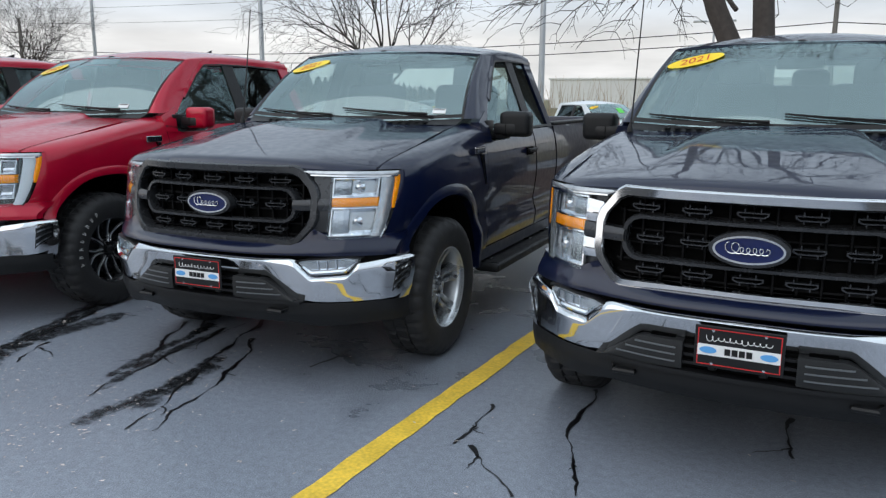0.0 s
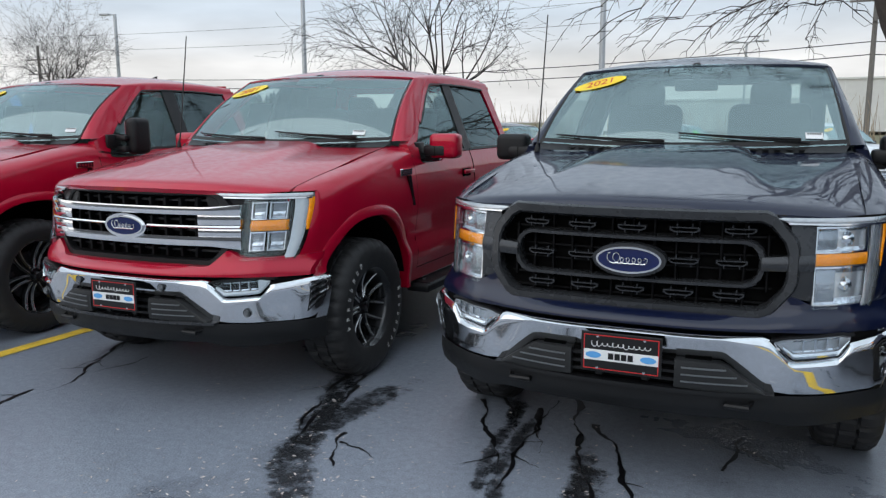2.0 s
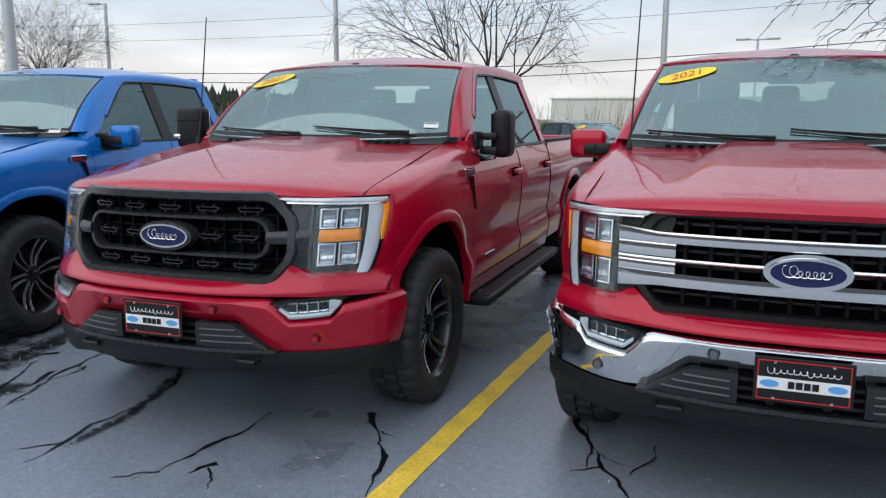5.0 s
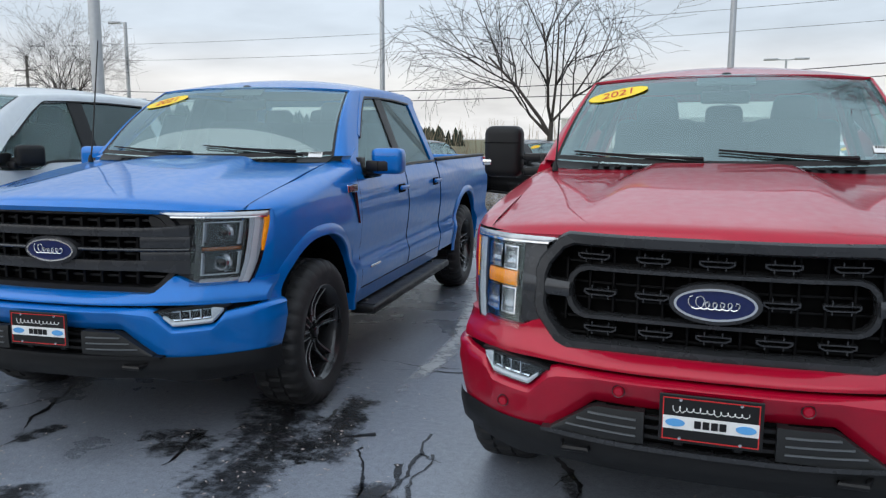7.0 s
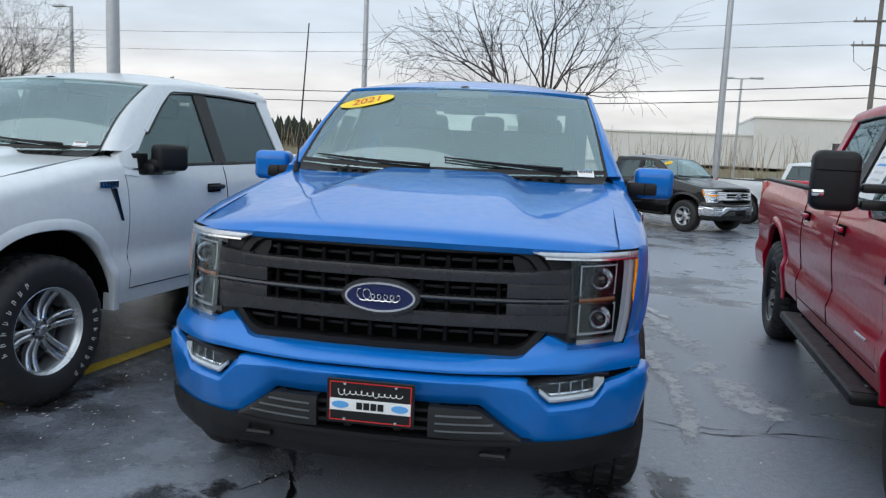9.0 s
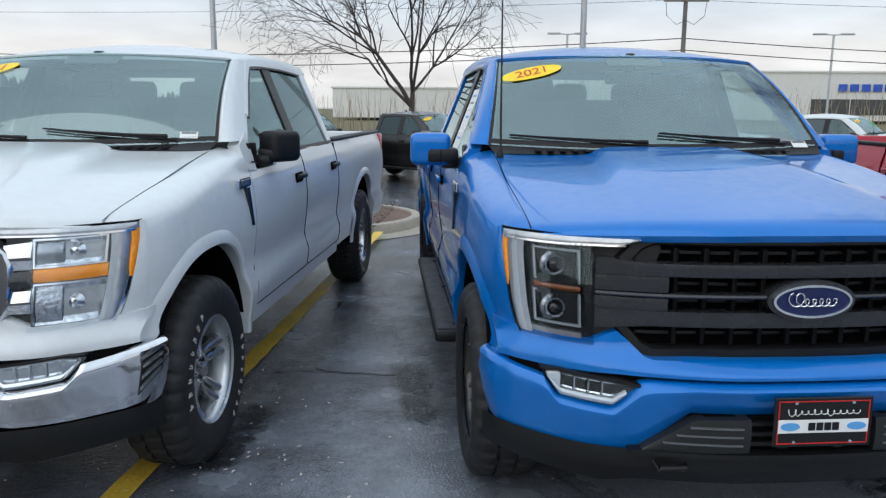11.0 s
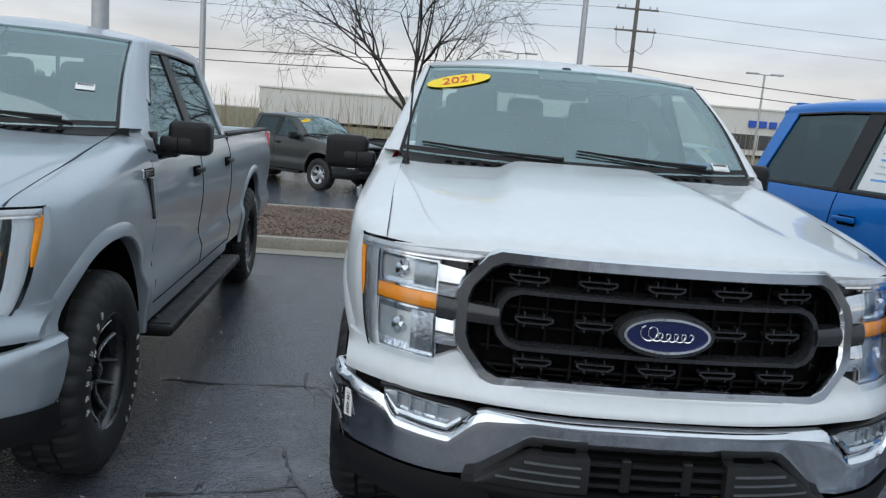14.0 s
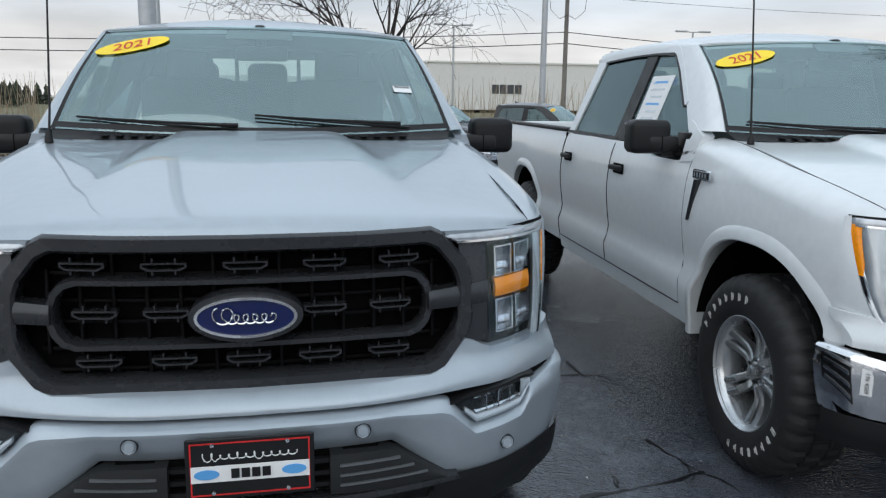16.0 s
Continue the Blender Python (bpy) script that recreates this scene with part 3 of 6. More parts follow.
def fender():
    rows = []
    ze = curve([.36, .45, .6, 1.0, 1.5, 1.62], [1.135, 1.162, 1.192, 1.258, 1.333, 1.345])
    for y in columns(.53, 1.615, .04):
        zl = arch_low(y, .70 if y < 1.0 else .47)
        zh, xh = ze(y), HOOD_X(y) + .002
        zs = zh - .085
        row = []
        for j in range(13):
            z = lerp(zl, zs, j / 12)
            row.append((side_x(y, z) + .004, y, z))
        x0 = row[-1][0]
        for j in range(1, 9):
            t = j / 8
            cx, cz = x0 - .012, zh - .012
            row.append(((1 - t) ** 2 * x0 + 2 * t * (1 - t) * cx + t * t * xh, y, (1 - t) ** 2 * zs + 2 * t * (1 - t) * cz + t * t * zh))
        row.append((xh - .004, y, zh - .03))
        rows.append(row)
    tops = rows[0][12:-1]                          # small corner over the lamp, out to the hood
    n = len(tops) - 1
    nose = [[(lerp(.914, .829, k / n), front_y(lerp(.914, .829, k / n), 1.138, -.010), 1.140 - .004 * k / n) for k in range(n + 1)],
            [tuple((Vector((lerp(.914, .829, k / n), front_y(lerp(.914, .829, k / n), 1.138, .0), 1.150)) * .6 + Vector(tops[k]) * .4)) for k in range(n + 1)], tops]
    cheek = []                                     # side of the lamp to the fender
    for k in range(15):
        z = lerp(.795, 1.137, k / 14)
        xo = LAMP_OUT(z)
        xe = side_x(.53, z) + .004
        yo = front_y(xo, z, -.004)
        cheek.append([(xo - .010, yo + .024, z), (xo + .001, yo, z), (lerp(xo, xe, .55) + .004, lerp(yo, .53, .45), z), (xe, .53, z)])
    return join(grid(rows), grid(nose), grid(cheek))


def arch_lip(yc):
    rows = []
    for i in range(37):
        a = math.pi * i / 36
        row = []
        for k, (r, o) in enumerate(((.484, -.06), (.484, .010), (.490, .018), (.525, .016), (.548, .003))):
            c, s = math.cos(a), math.sin(a)
            e = 2 / 2.4
            y = yc - r * math.copysign(abs(c) ** e, c)
            z = AXLE_Z + .02 + (r + .04) * abs(s) ** e
            row.append((side_x(y, max(.48, min(z, 1.2))) + o, y, z))
        rows.append(row)
    return grid(rows)


def tyre(radius, rim):
    w = .137
    prof = [(rim - .004, -w + .02), (rim + .012, -w + .006), (rim + .05, -w - .004), (radius - .06, -w - .006), (radius - .025, -w + .010), (radius - .006, -w + .032),
            (radius, -w + .06), (radius, -.045), (radius - .010, -.042), (radius - .010, -.034), (radius, -.031), (radius, .031), (radius - .010, .034), (radius - .010, .042), (radius, .045),
            (radius, w - .06), (radius - .006, w - .032), (radius - .025, w - .010), (radius - .06, w + .006), (radius - .05 - (radius - .06 - rim) * .3, w + .006), (rim + .05, w + .004), (rim + .012, w - .006), (rim - .004, w - .02)]
    seg = 192
    rows = []
    for i in range(seg):
        a = 2 * math.pi * i / seg
        row = []
        for j, (r, h) in enumerate(prof):
            if 4 <= j <= 7 or 14 <= j <= 17:
                r -= .0095 if i % 6 < 2 else 0
            if 9 < j < 13:
                r -= .009 if (i + 3) % 6 < 2 else 0
            row.append((h, r * math.cos(a), r * math.sin(a)))
        rows.append(row)
    rows.append(rows[0])
    m = len(prof)
    vs = [p for r in rows[:-1] for p in r]
    fs = []
    for i in range(seg):
        k = (i + 1) % seg
        fs += [(i * m + j, i * m + j + 1, k * m + j + 1, k * m + j) for j in range(m - 1)]
    return vs, fs


def sidewall_marks(radius, rim):
    """Raised white lettering, as plain blocks of its size, round two stretches of the sidewall."""
    rc = (radius + rim) / 2 - .004
    rnd = random.Random(4)
    letters = []
    for a0, n in ((150, 8), (-30, 8)):
        for k in range(n):
            geos = []
            a = radians(a0 - k * 10)
            for piece in range(2):
                hgt = .033
                wd = .0045
                off = -.006 + piece * .011
                g = box((0, 0, 0), (.003, wd, hgt if piece == 0 else hgt * rnd.choice((.45, .7, 1))))
                g = shift(g, (.1445, off, rc))
                geos.append(turn(g, Matrix.Rotation(a - math.pi / 2, 4, "X")))
            g = shift(box((0, 0, 0), (.003, .012, .004)), (.1445, 0, rc + rnd.choice((-.011, 0, .011))))
            geos.append(turn(g, Matrix.Rotation(a - math.pi / 2, 4, "X")))
            letters.append(join(*geos))
    return letters


def spokes(rim, style, narrow=1.0, lift=0.0):
    geos = []
    n = 6
    for k in range(n):
        a = 2 * math.pi * k / n
        for sgn in (-1, 1):
            inner, outer = (.016, .033) if style == "twin" else (.014, .030)
            wi, wo = (.022, .027) if style == "twin" else (.030, .034)
            if style == "wye":                     # a stem that splits in two before the rim
                wi, wo = .024, .022
            rows = []
            for t in (0, .2, .35, .5, .75, 1):
                r = lerp(.05, rim - .008, t)
                c, h = lerp(inner, outer, t) * sgn, lerp(wi, wo, t) / 2 * narrow
                if style == "wye":
                    c = sgn * (.011 + .060 * max(0, t - .30) / .70)
                dep = .062 + .032 * t - .030 * math.sin(math.pi * t) + lift
                rows.append([(dep - .035, c - h, r), (dep - .006, c - h, r), (dep, c - h * .5, r), (dep, c + h * .5, r), (dep - .006, c + h, r), (dep - .035, c + h, r)])
            geos.append(turn(grid(rows), Matrix.Rotation(a, 4, "X")))
    return join(*geos)


def make_wheel(spec):
    """A wheel as mesh data: list of (name, geo, material, label)."""
    radius, rim = spec["tyre"], spec["rim"]
    alloy = M_ALLOY if spec["wheel"] == "bright" else M_DARKALLOY
    style = spec["spokes"]
    parts = [("tyre", tyre(radius, rim), M_RUBBER, "black all-terrain tyre")]
    barrel = lathe([(rim + .002, -.12), (rim - .012, -.10), (rim - .022, 0), (rim - .014, .085), (rim - .006, .105), (rim + .008, .116), (rim + .012, .124), (rim + .004, .128), (rim - .004, .118)], 64)
    parts.append(("rim", barrel, alloy, ""))
    sp = spokes(rim, style)
    parts.append(("spoke", sp, alloy, ""))
    if spec["wheel"] == "machined":
        parts.append(("spoke_facing", spokes(rim, style, .30 if style != "wye" else .66, .003), M_ALLOY, "machined bright spoke edge"))
    parts.append(("hub_cap", lathe([(0, .088), (.022, .088), (.031, .082), (.033, .05), (.075, .045), (.078, .02)], 32), alloy, ""))
    nuts = []
    for k in range(6):
        a = 2 * math.pi * k / 6 + .52
        nuts.append(lathe([(0, .072), (.008, .072), (.010, .066), (.010, .04)], 8, "x", (0, .055 * math.cos(a), .055 * math.sin(a))))
    for g in nuts:
        parts.append(("lug_nut", g, M_CHROME if spec["wheel"] == "bright" else M_SATIN, ""))
    parts.append(("brake_disc", lathe([(.05, .0), (.175, .0), (.175, -.03), (.05, -.03)], 40), M_SATIN, ""))
    # added disc; the gloom behind the spokes is its colour
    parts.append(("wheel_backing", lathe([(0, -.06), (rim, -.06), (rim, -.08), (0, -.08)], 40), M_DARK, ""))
    if spec["letters"]:
        for g in sidewall_marks(radius, rim):
            parts.append(("sidewall_letter", g, M_LETTER, ""))
    return parts


def mesh_of(name, geo, mat):
    me = bpy.data.meshes.new(name)
    me.from_pydata([tuple(v) for v in geo[0]], [], geo[1])
    me.materials.append(mat)
    me.polygons.foreach_set("use_smooth", [True] * len(me.polygons))
    me.set_sharp_from_angle(angle=radians(32))
    return me


def emblem(parent, bezel=None):
    e = part("emblem", warp(shift(prism(ellipse(.142, .066, 40), -.045, .02), (0, 0, .963))), bezel or M_SATIN, parent, "oval badge with raised bezel")
    part("chrome_ring", warp(shift(cap_ring(ellipse(.127, .053, 40), ellipse(.119, .0455, 40), -.054, -.04), (0, 0, .963))), M_CHROME, e)
    part("blue_oval", warp(shift(prism(ellipse(.120, .047, 40), -.050, -.04), (0, 0, .963))), M_BLUEPRINT, e, "deep blue oval field")
    pts = []                                    # a plain looping stroke in place of the script
    for i in range(110):
        t = i / 109
        a = t * 6.2 * 2 * math.pi
        big = 1.7 if t < .22 else 1.0
        pts.append((lerp(-.068, .072, t) - .011 * math.sin(a) * big, -.0555, .963 + .0125 * math.cos(a) * big + (.006 if t < .22 else -.002)))
    pts = [(x, y + front_y(x, z), z) for x, y, z in pts]
    part("script_stroke", tube(pts, .0024, 5), M_CHROME, e, "looping silver stroke")


def grille_mesh(kind, frame_mat, parent):
    ring_mat = frame_mat if kind == "loop" else M_BLACK
    g = part("grille", octa_ring((.612, .762, 1.168, .100, .120), (.566, .798, 1.122, .074, .090), -.028 if kind == "loop" else .004, .05), ring_mat, parent,
             "chrome grille surround" if ring_mat == M_CHROME else "dark grille surround")
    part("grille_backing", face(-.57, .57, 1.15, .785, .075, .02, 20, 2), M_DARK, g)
    for sx in (-1, 1):
        if kind == "loop":
            if frame_mat == M_CHROME:
                for zt, zb in ((1.088, 1.004), (.932, .862)):
                    q = face(.585, .662, lambda x, z=zt: z + .10 * (x - .58), zb, -.010, .05, 6, 6, bulge=.010)
                    part("grille_wing", q if sx > 0 else flip(q), M_CHROME, g)
            else:                                  # smooth dark cheek with a crease above and below the arm
                q = face(.575, .662, 1.122, lambda x: .832 + .1 * (.66 - x), -.004, .05, 6, 8, bulge=.010)
                part("grille_wing", q if sx > 0 else flip(q), M_SATIN, g)
            q = face(.480, .664, lambda x: .992 + .06 * (x - .48), .942, -.018, .06, 12, 4, bulge=.008)
            part("grille_arm", q if sx > 0 else flip(q), M_SATIN, g)
            q = face(.575, .668, line([.575, .61, .668], [1.152, 1.142, 1.118]), line([.575, .61, .668], [.862, .840, .815]), .022, .03, 8, 3)
            part("grille_corner", q if sx > 0 else flip(q), M_SATIN, g)
    if kind == "loop":
        part("grille_loop", octa_ring((.496, .870, 1.056, .046, .050), (.470, .889, 1.037, .036, .040), -.010, .05), M_SATIN, g, "dark inner loop bar")
        dash = join(cap_ring([(-.040, -.011), (.040, -.011), (.056, -.002), (.056, .010), (-.056, .010), (-.056, -.002)], [(-.037, -.0065), (.037, -.0065), (.050, .0005), (.050, .0055), (-.050, .0055), (-.050, .0005)], -.006, .03),
                    *[box((x, .012, z), (.005, .03, .014), .001, 1) for x in (-.028, .028) for z in (-.016, .016)])
        for zrow, xs in ((1.086, (-.40, -.2, 0, .2, .40)), (.963, (-.375, -.2, .2, .375)), (.838, (-.37, -.185, 0, .185, .37))):
            for x in xs:
                part("grille_dash", warp(shift(dash, (x, .006, zrow))), M_SATIN, g)
        for k in range(13):
            x = lerp(-.5, .5, k / 12)
            part("grille_rib", warp(shift(box((0, 0, 0), (.010, .03, .33 if abs(x) < .43 else .22), .002, 1), (x, .052, .962))), M_GRID, g)
        for z in (1.115, 1.060, .99, .935, .865, .81):
            part("grille_bar", face(-.52, .52, z + .004, z - .004, .045, .02, 18, 1), M_GRID, g)
    else:
        bar = frame_mat
        upright = lambda x, z, d=0: front_y(x, .97, d)
        part("grille_slat", face(-.655, .655, line([-.655, -.5, .5, .655], [1.085, 1.072, 1.072, 1.085]), 1.032, -.03, .06, 36, 4, upright, .0025), bar, g)
        part("grille_slat", face(-.655, .655, .920, line([-.655, -.5, .5, .655], [.855, .872, .872, .855]), -.03, .06, 36, 4, upright, .0025), bar, g)
        part("grille_slat", face(-.655, .655, .977, .964, -.032, .05, 36, 4, bulge=.005), bar, g)
        for sx in (-1, 1):
            for zt, zb in ((1.03, .980), (.960, .918)):
                q = face(.44, .655, zt, zb, -.026, .05, 8, 4, upright, .003)
                part("grille_wing", q if sx > 0 else flip(q), bar, g)
            q = face(.45, .668, line([.45, .53, .668], [1.165, 1.150, 1.118]), line([.45, .56, .668], [1.10, .85, .815]), .022, .03, 8, 3)
            part("grille_corner", q if sx > 0 else flip(q), M_BLACK, g)
        for k in range(12):
            x = lerp(-.50, .50, k / 11)
            part("grille_rib", warp(shift(box((0, 0, 0), (.016, .05, .31 if abs(x) < .45 else .20), .003, 1), (x, .025, .962))), M_GRID, g)
        for z in (1.10, 1.0, .945, .84):
            part("grille_bar", face(-.52, .52, z + .005, z - .005, .03, .03, 18, 1), M_BLACK, g)
    emblem(g, M_CHROME if kind == "bars" and frame_mat == M_CHROME else None)


def lamp_band(z0, z1, inner, outer, d, thick, n=14, m=4, bulge=.006):
    """An upright strip of the lamp between two edges given by height, wrapped round the corner."""
    rows = []
    for i in range(n + 1):
        z = lerp(z0, z1, i / n)
        xi, xo = inner(z), outer(z)
        rows.append([(lerp(xi, xo, j / m), front_y(lerp(xi, xo, j / m), z, d - bulge * math.sin(math.pi * j / m)), z) for j in range(m + 1)])
    return slab([list(reversed(r)) for r in rows], (0, thick, 0))


def frame_piece(x0, x1, zb, zt, w, d, lean=.004):
    """A thin rectangular rim that follows the lamp's front."""
    return warp(cap_ring(dense([(x0, zb), (x1, zb), (x1 + lean, zt), (x0, zt)], .02), dense_in(x0, x1, zb, zt, w, lean), d, d + .022))


def dense_in(x0, x1, zb, zt, w, lean):
    out = dense([(x0, zb), (x1, zb), (x1 + lean, zt), (x0, zt)], .02)
    cx, cz = (x0 + x1) / 2, (zb + zt) / 2
    kx, kz = 1 - 2 * w / (x1 - x0), 1 - 2 * w / (zt - zb)
    return [(cx + (x - cx) * kx, cz + (z - cz) * kz) for x, z in out]


def headlight(kind, sx, parent):
    def put(name, geo, mat, par, label=""):
        return part(name, geo if sx > 0 else flip(geo), mat, par, label)
    clear = kind == "halogen"
    edge = lambda off: (lambda z: LAMP_OUT(z) - off)
    rows = []                                      # housing, out to the rounded corner
    for i in range(15):
        z = lerp(.797, 1.122, i / 14)
        rows.append([(lerp(.655, LAMP_OUT(z) - .004, j / 14), front_y(lerp(.655, LAMP_OUT(z) - .004, j / 14), z, .018), z) for j in range(15)])
    h = put("headlight", slab([list(reversed(r)) for r in rows], (0, .05, 0)), M_HOUSING if clear else M_LAMPDARK, parent,
            {"halogen": "clear headlight with chrome reflectors and amber bar", "led": "dark headlight with four lens cells and amber bar", "smoked": "smoked projector headlight with light bar"}[kind])
    top_bar = face(.520, .908, line([.520, .60, .908], [1.142, 1.140, 1.134]), line([.520, .575, .908], [1.138, 1.116, 1.104]), -.018, .050, 24, 3, bulge=.006)
    put("light_bar", top_bar, M_HOUSING, h, "bright strip over the lamp")
    put("light_bar_lip", face(.565, .905, line([.565, .905], [1.123, 1.112]), line([.565, .905], [1.117, 1.105]), -.028, .02, 20, 1), M_CHROME, h)
    put("light_bar_gap", face(.512, .910, line([.512, .60, .910], [1.148, 1.147, 1.141]), line([.512, .60, .910], [1.142, 1.140, 1.134]), -.010, .03, 24, 1), M_DARK, h)
    put("side_light_bar", lamp_band(.808, 1.122, lambda z: LAMP_OUT(z) - line([.80, 1.12], [.046, .060])(z), lambda z: LAMP_OUT(z) - line([.80, .93, .97, 1.12], [.006, .007, .011, .016])(z), -.012, .05), M_HOUSING if clear else M_DRL, h)
    put("side_trim", lamp_band(.799, 1.125, edge(.0075), edge(.0015), -.016, .04, 14, 1, 0), M_CHROME if clear else M_LAMPDARK, h)
    put("side_marker", lamp_band(.945, 1.112, lambda z: LAMP_OUT(z) - line([.945, .985, 1.112], [.004, .011, .015])(z), edge(.0), -.016, .04, 12, 4, .004), M_AMBER, h, "amber side marker")
    if clear:
        put("amber_bar", face(.657, .845, 1.003, .960, -.004, .03, 10, 3, bulge=.008), M_AMBER, h, "amber turn signal bar")
        for zt, zb in ((1.100, 1.010), (.952, .815)):
            put("reflector", face(.664, .838, zt, zb, .006, .02, 10, 6, bulge=-.024), M_REFLECTOR, h)
            put("lamp_bezel", frame_piece(.660, .842, zb - .004, zt + .004, .006, -.006), M_CHROME, h)
            cx, cz = .765, (zt + zb) / 2
            put("bulb_shield", lathe([(0, -.006), (.016, -.002), (.022, .010), (.030, .022)], 16, "y", (cx, front_y(cx, cz), cz)), M_CHROME, h)
            put("reflector_step", face(.668, .735, zt - .010, zb + .010, .010, .02, 5, 4, bulge=.010), M_CELL, h)
        put("lamp_foot", face(.660, .862, .812, .800, -.008, .03, 12, 1), M_CHROME, h)
    elif kind == "led":
        put("amber_bar", face(.690, .826, 1.000, .948, -.006, .03, 10, 3, bulge=.012), M_AMBER, h, "amber turn signal bar")
        for zt, zb in ((1.092, 1.006), (.942, .848)):
            for x0, x1 in ((.690, .752), (.764, .828)):
                put("lens_cell", face(x0 + .003, x1 - .003, zt, zb, .004, .02, 6, 6, bulge=-.007), M_CELL, h)
                put("cell_lamp", face(x0 + .010, x1 - .010, lerp(zb, zt, .44), lerp(zb, zt, .12), .002, .02, 4, 4, bulge=.008), M_REFLECTOR, h)
                put("cell_rim", frame_piece(x0, x1, zb, zt, .004, -.012, .002), M_CHROME, h)
    else:
        put("amber_bar", face(.692, .822, .975, .960, -.004, .03, 8, 2, bulge=.004), M_SMOKEAMBER, h)
        for zt, zb in ((1.092, .985), (.952, .848)):
            put("lamp_outline", frame_piece(.692, .822, zb, zt, .0045, -.010), M_DRL, h)
            put("outline_gap", face(.700, .815, min(zt, 1.0) if zb > .96 else .958, max(zb, .979) if zb > .96 else .945, -.015, .02, 8, 1), M_LAMPDARK, h)
            cz = (zt + zb) / 2
            put("projector_lens", lathe([(0, -.024), (.014, -.020), (.024, -.006), (.027, .006)], 20, "y", (.765, front_y(.765, cz), cz)), M_GLOSSBLACK, h)
            put("projector_ring", lathe([(.027, -.010), (.033, -.012), (.035, .004), (.045, .012)], 20, "y", (.765, front_y(.765, cz), cz)), M_CELL, h)
        put("lamp_foot", face(.690, .850, .830, .812, -.008, .03, 10, 1, bulge=.004), M_HOUSING, h)
    rows = []
    for i in range(15):
        z = lerp(.802, 1.118, i / 14)
        rows.append([(lerp(.660, LAMP_OUT(z) - .002, j / 16), front_y(lerp(.660, LAMP_OUT(z) - .002, j / 16), z, -.028 + .010 * (j / 16) ** 4), z) for j in range(17)])
    o = put("lens", slab([list(reversed(r)) for r in rows], (0, .005, 0)), M_LENSSMOKE if kind == "smoked" else M_LENS, h, "clear outer lens")
    o.visible_shadow = False


B_SECTION = line([0, .05, .12, .19, .72, 1], [.018, .005, -.006, -.005, .020, .040])      # depth of the bumper's face, top to bottom


def bumper_section(u0, u1, zt, zb, nx=30, nz=8, bulge=.014, back=.10):
    st = [(lerp(u0, u1, i / nx), PLAN_B(abs(lerp(u0, u1, i / nx)))) for i in range(nx + 1)]
    st = [(u0 + .10, .555), (u0 + .02, .552), (u0 - .001, .53)] + st + [(u1 + .001, .53), (u1 - .02, .552), (u1 - .10, .555)]
    rows = []
    for i, (x, y0) in enumerate(st):
        inner = i in (0, len(st) - 1)
        a, b = zt(.985 if i < 3 or i > len(st) - 4 else abs(x)), zb(.985 if i < 3 or i > len(st) - 4 else abs(x))
        end = i < 3 or i > len(st) - 4
        bk = max(.036, min(back, .548 - y0))
        turned = 1 if end else min(1, max(0, (abs(x) - .88) / .10))          # the section turns with the corner
        lip = lambda e: (x - math.copysign(e * turned, x), y0 + e * (1 - turned))
        row = [(*lip(bk), a - .004), (*lip(.034), a)]
        for j in range(nz + 1):
            t = j / nz
            k = B_SECTION(t)
            row.append((*lip(k), lerp(a - .004, b + .006, t)))
        row += [(*lip(.046), b), (*lip(bk), b + .004)]
        rows.append(list(reversed(row)))
    return grid(rows)


B_TOP = line([0, .50, .53, .607, .765, .802, .90, .985], [.712, .710, .702, .620, .630, .682, .697, .704])
B_BOT = line([0, .37, .52, .60, .985], [.606, .606, .478, .455, .452])


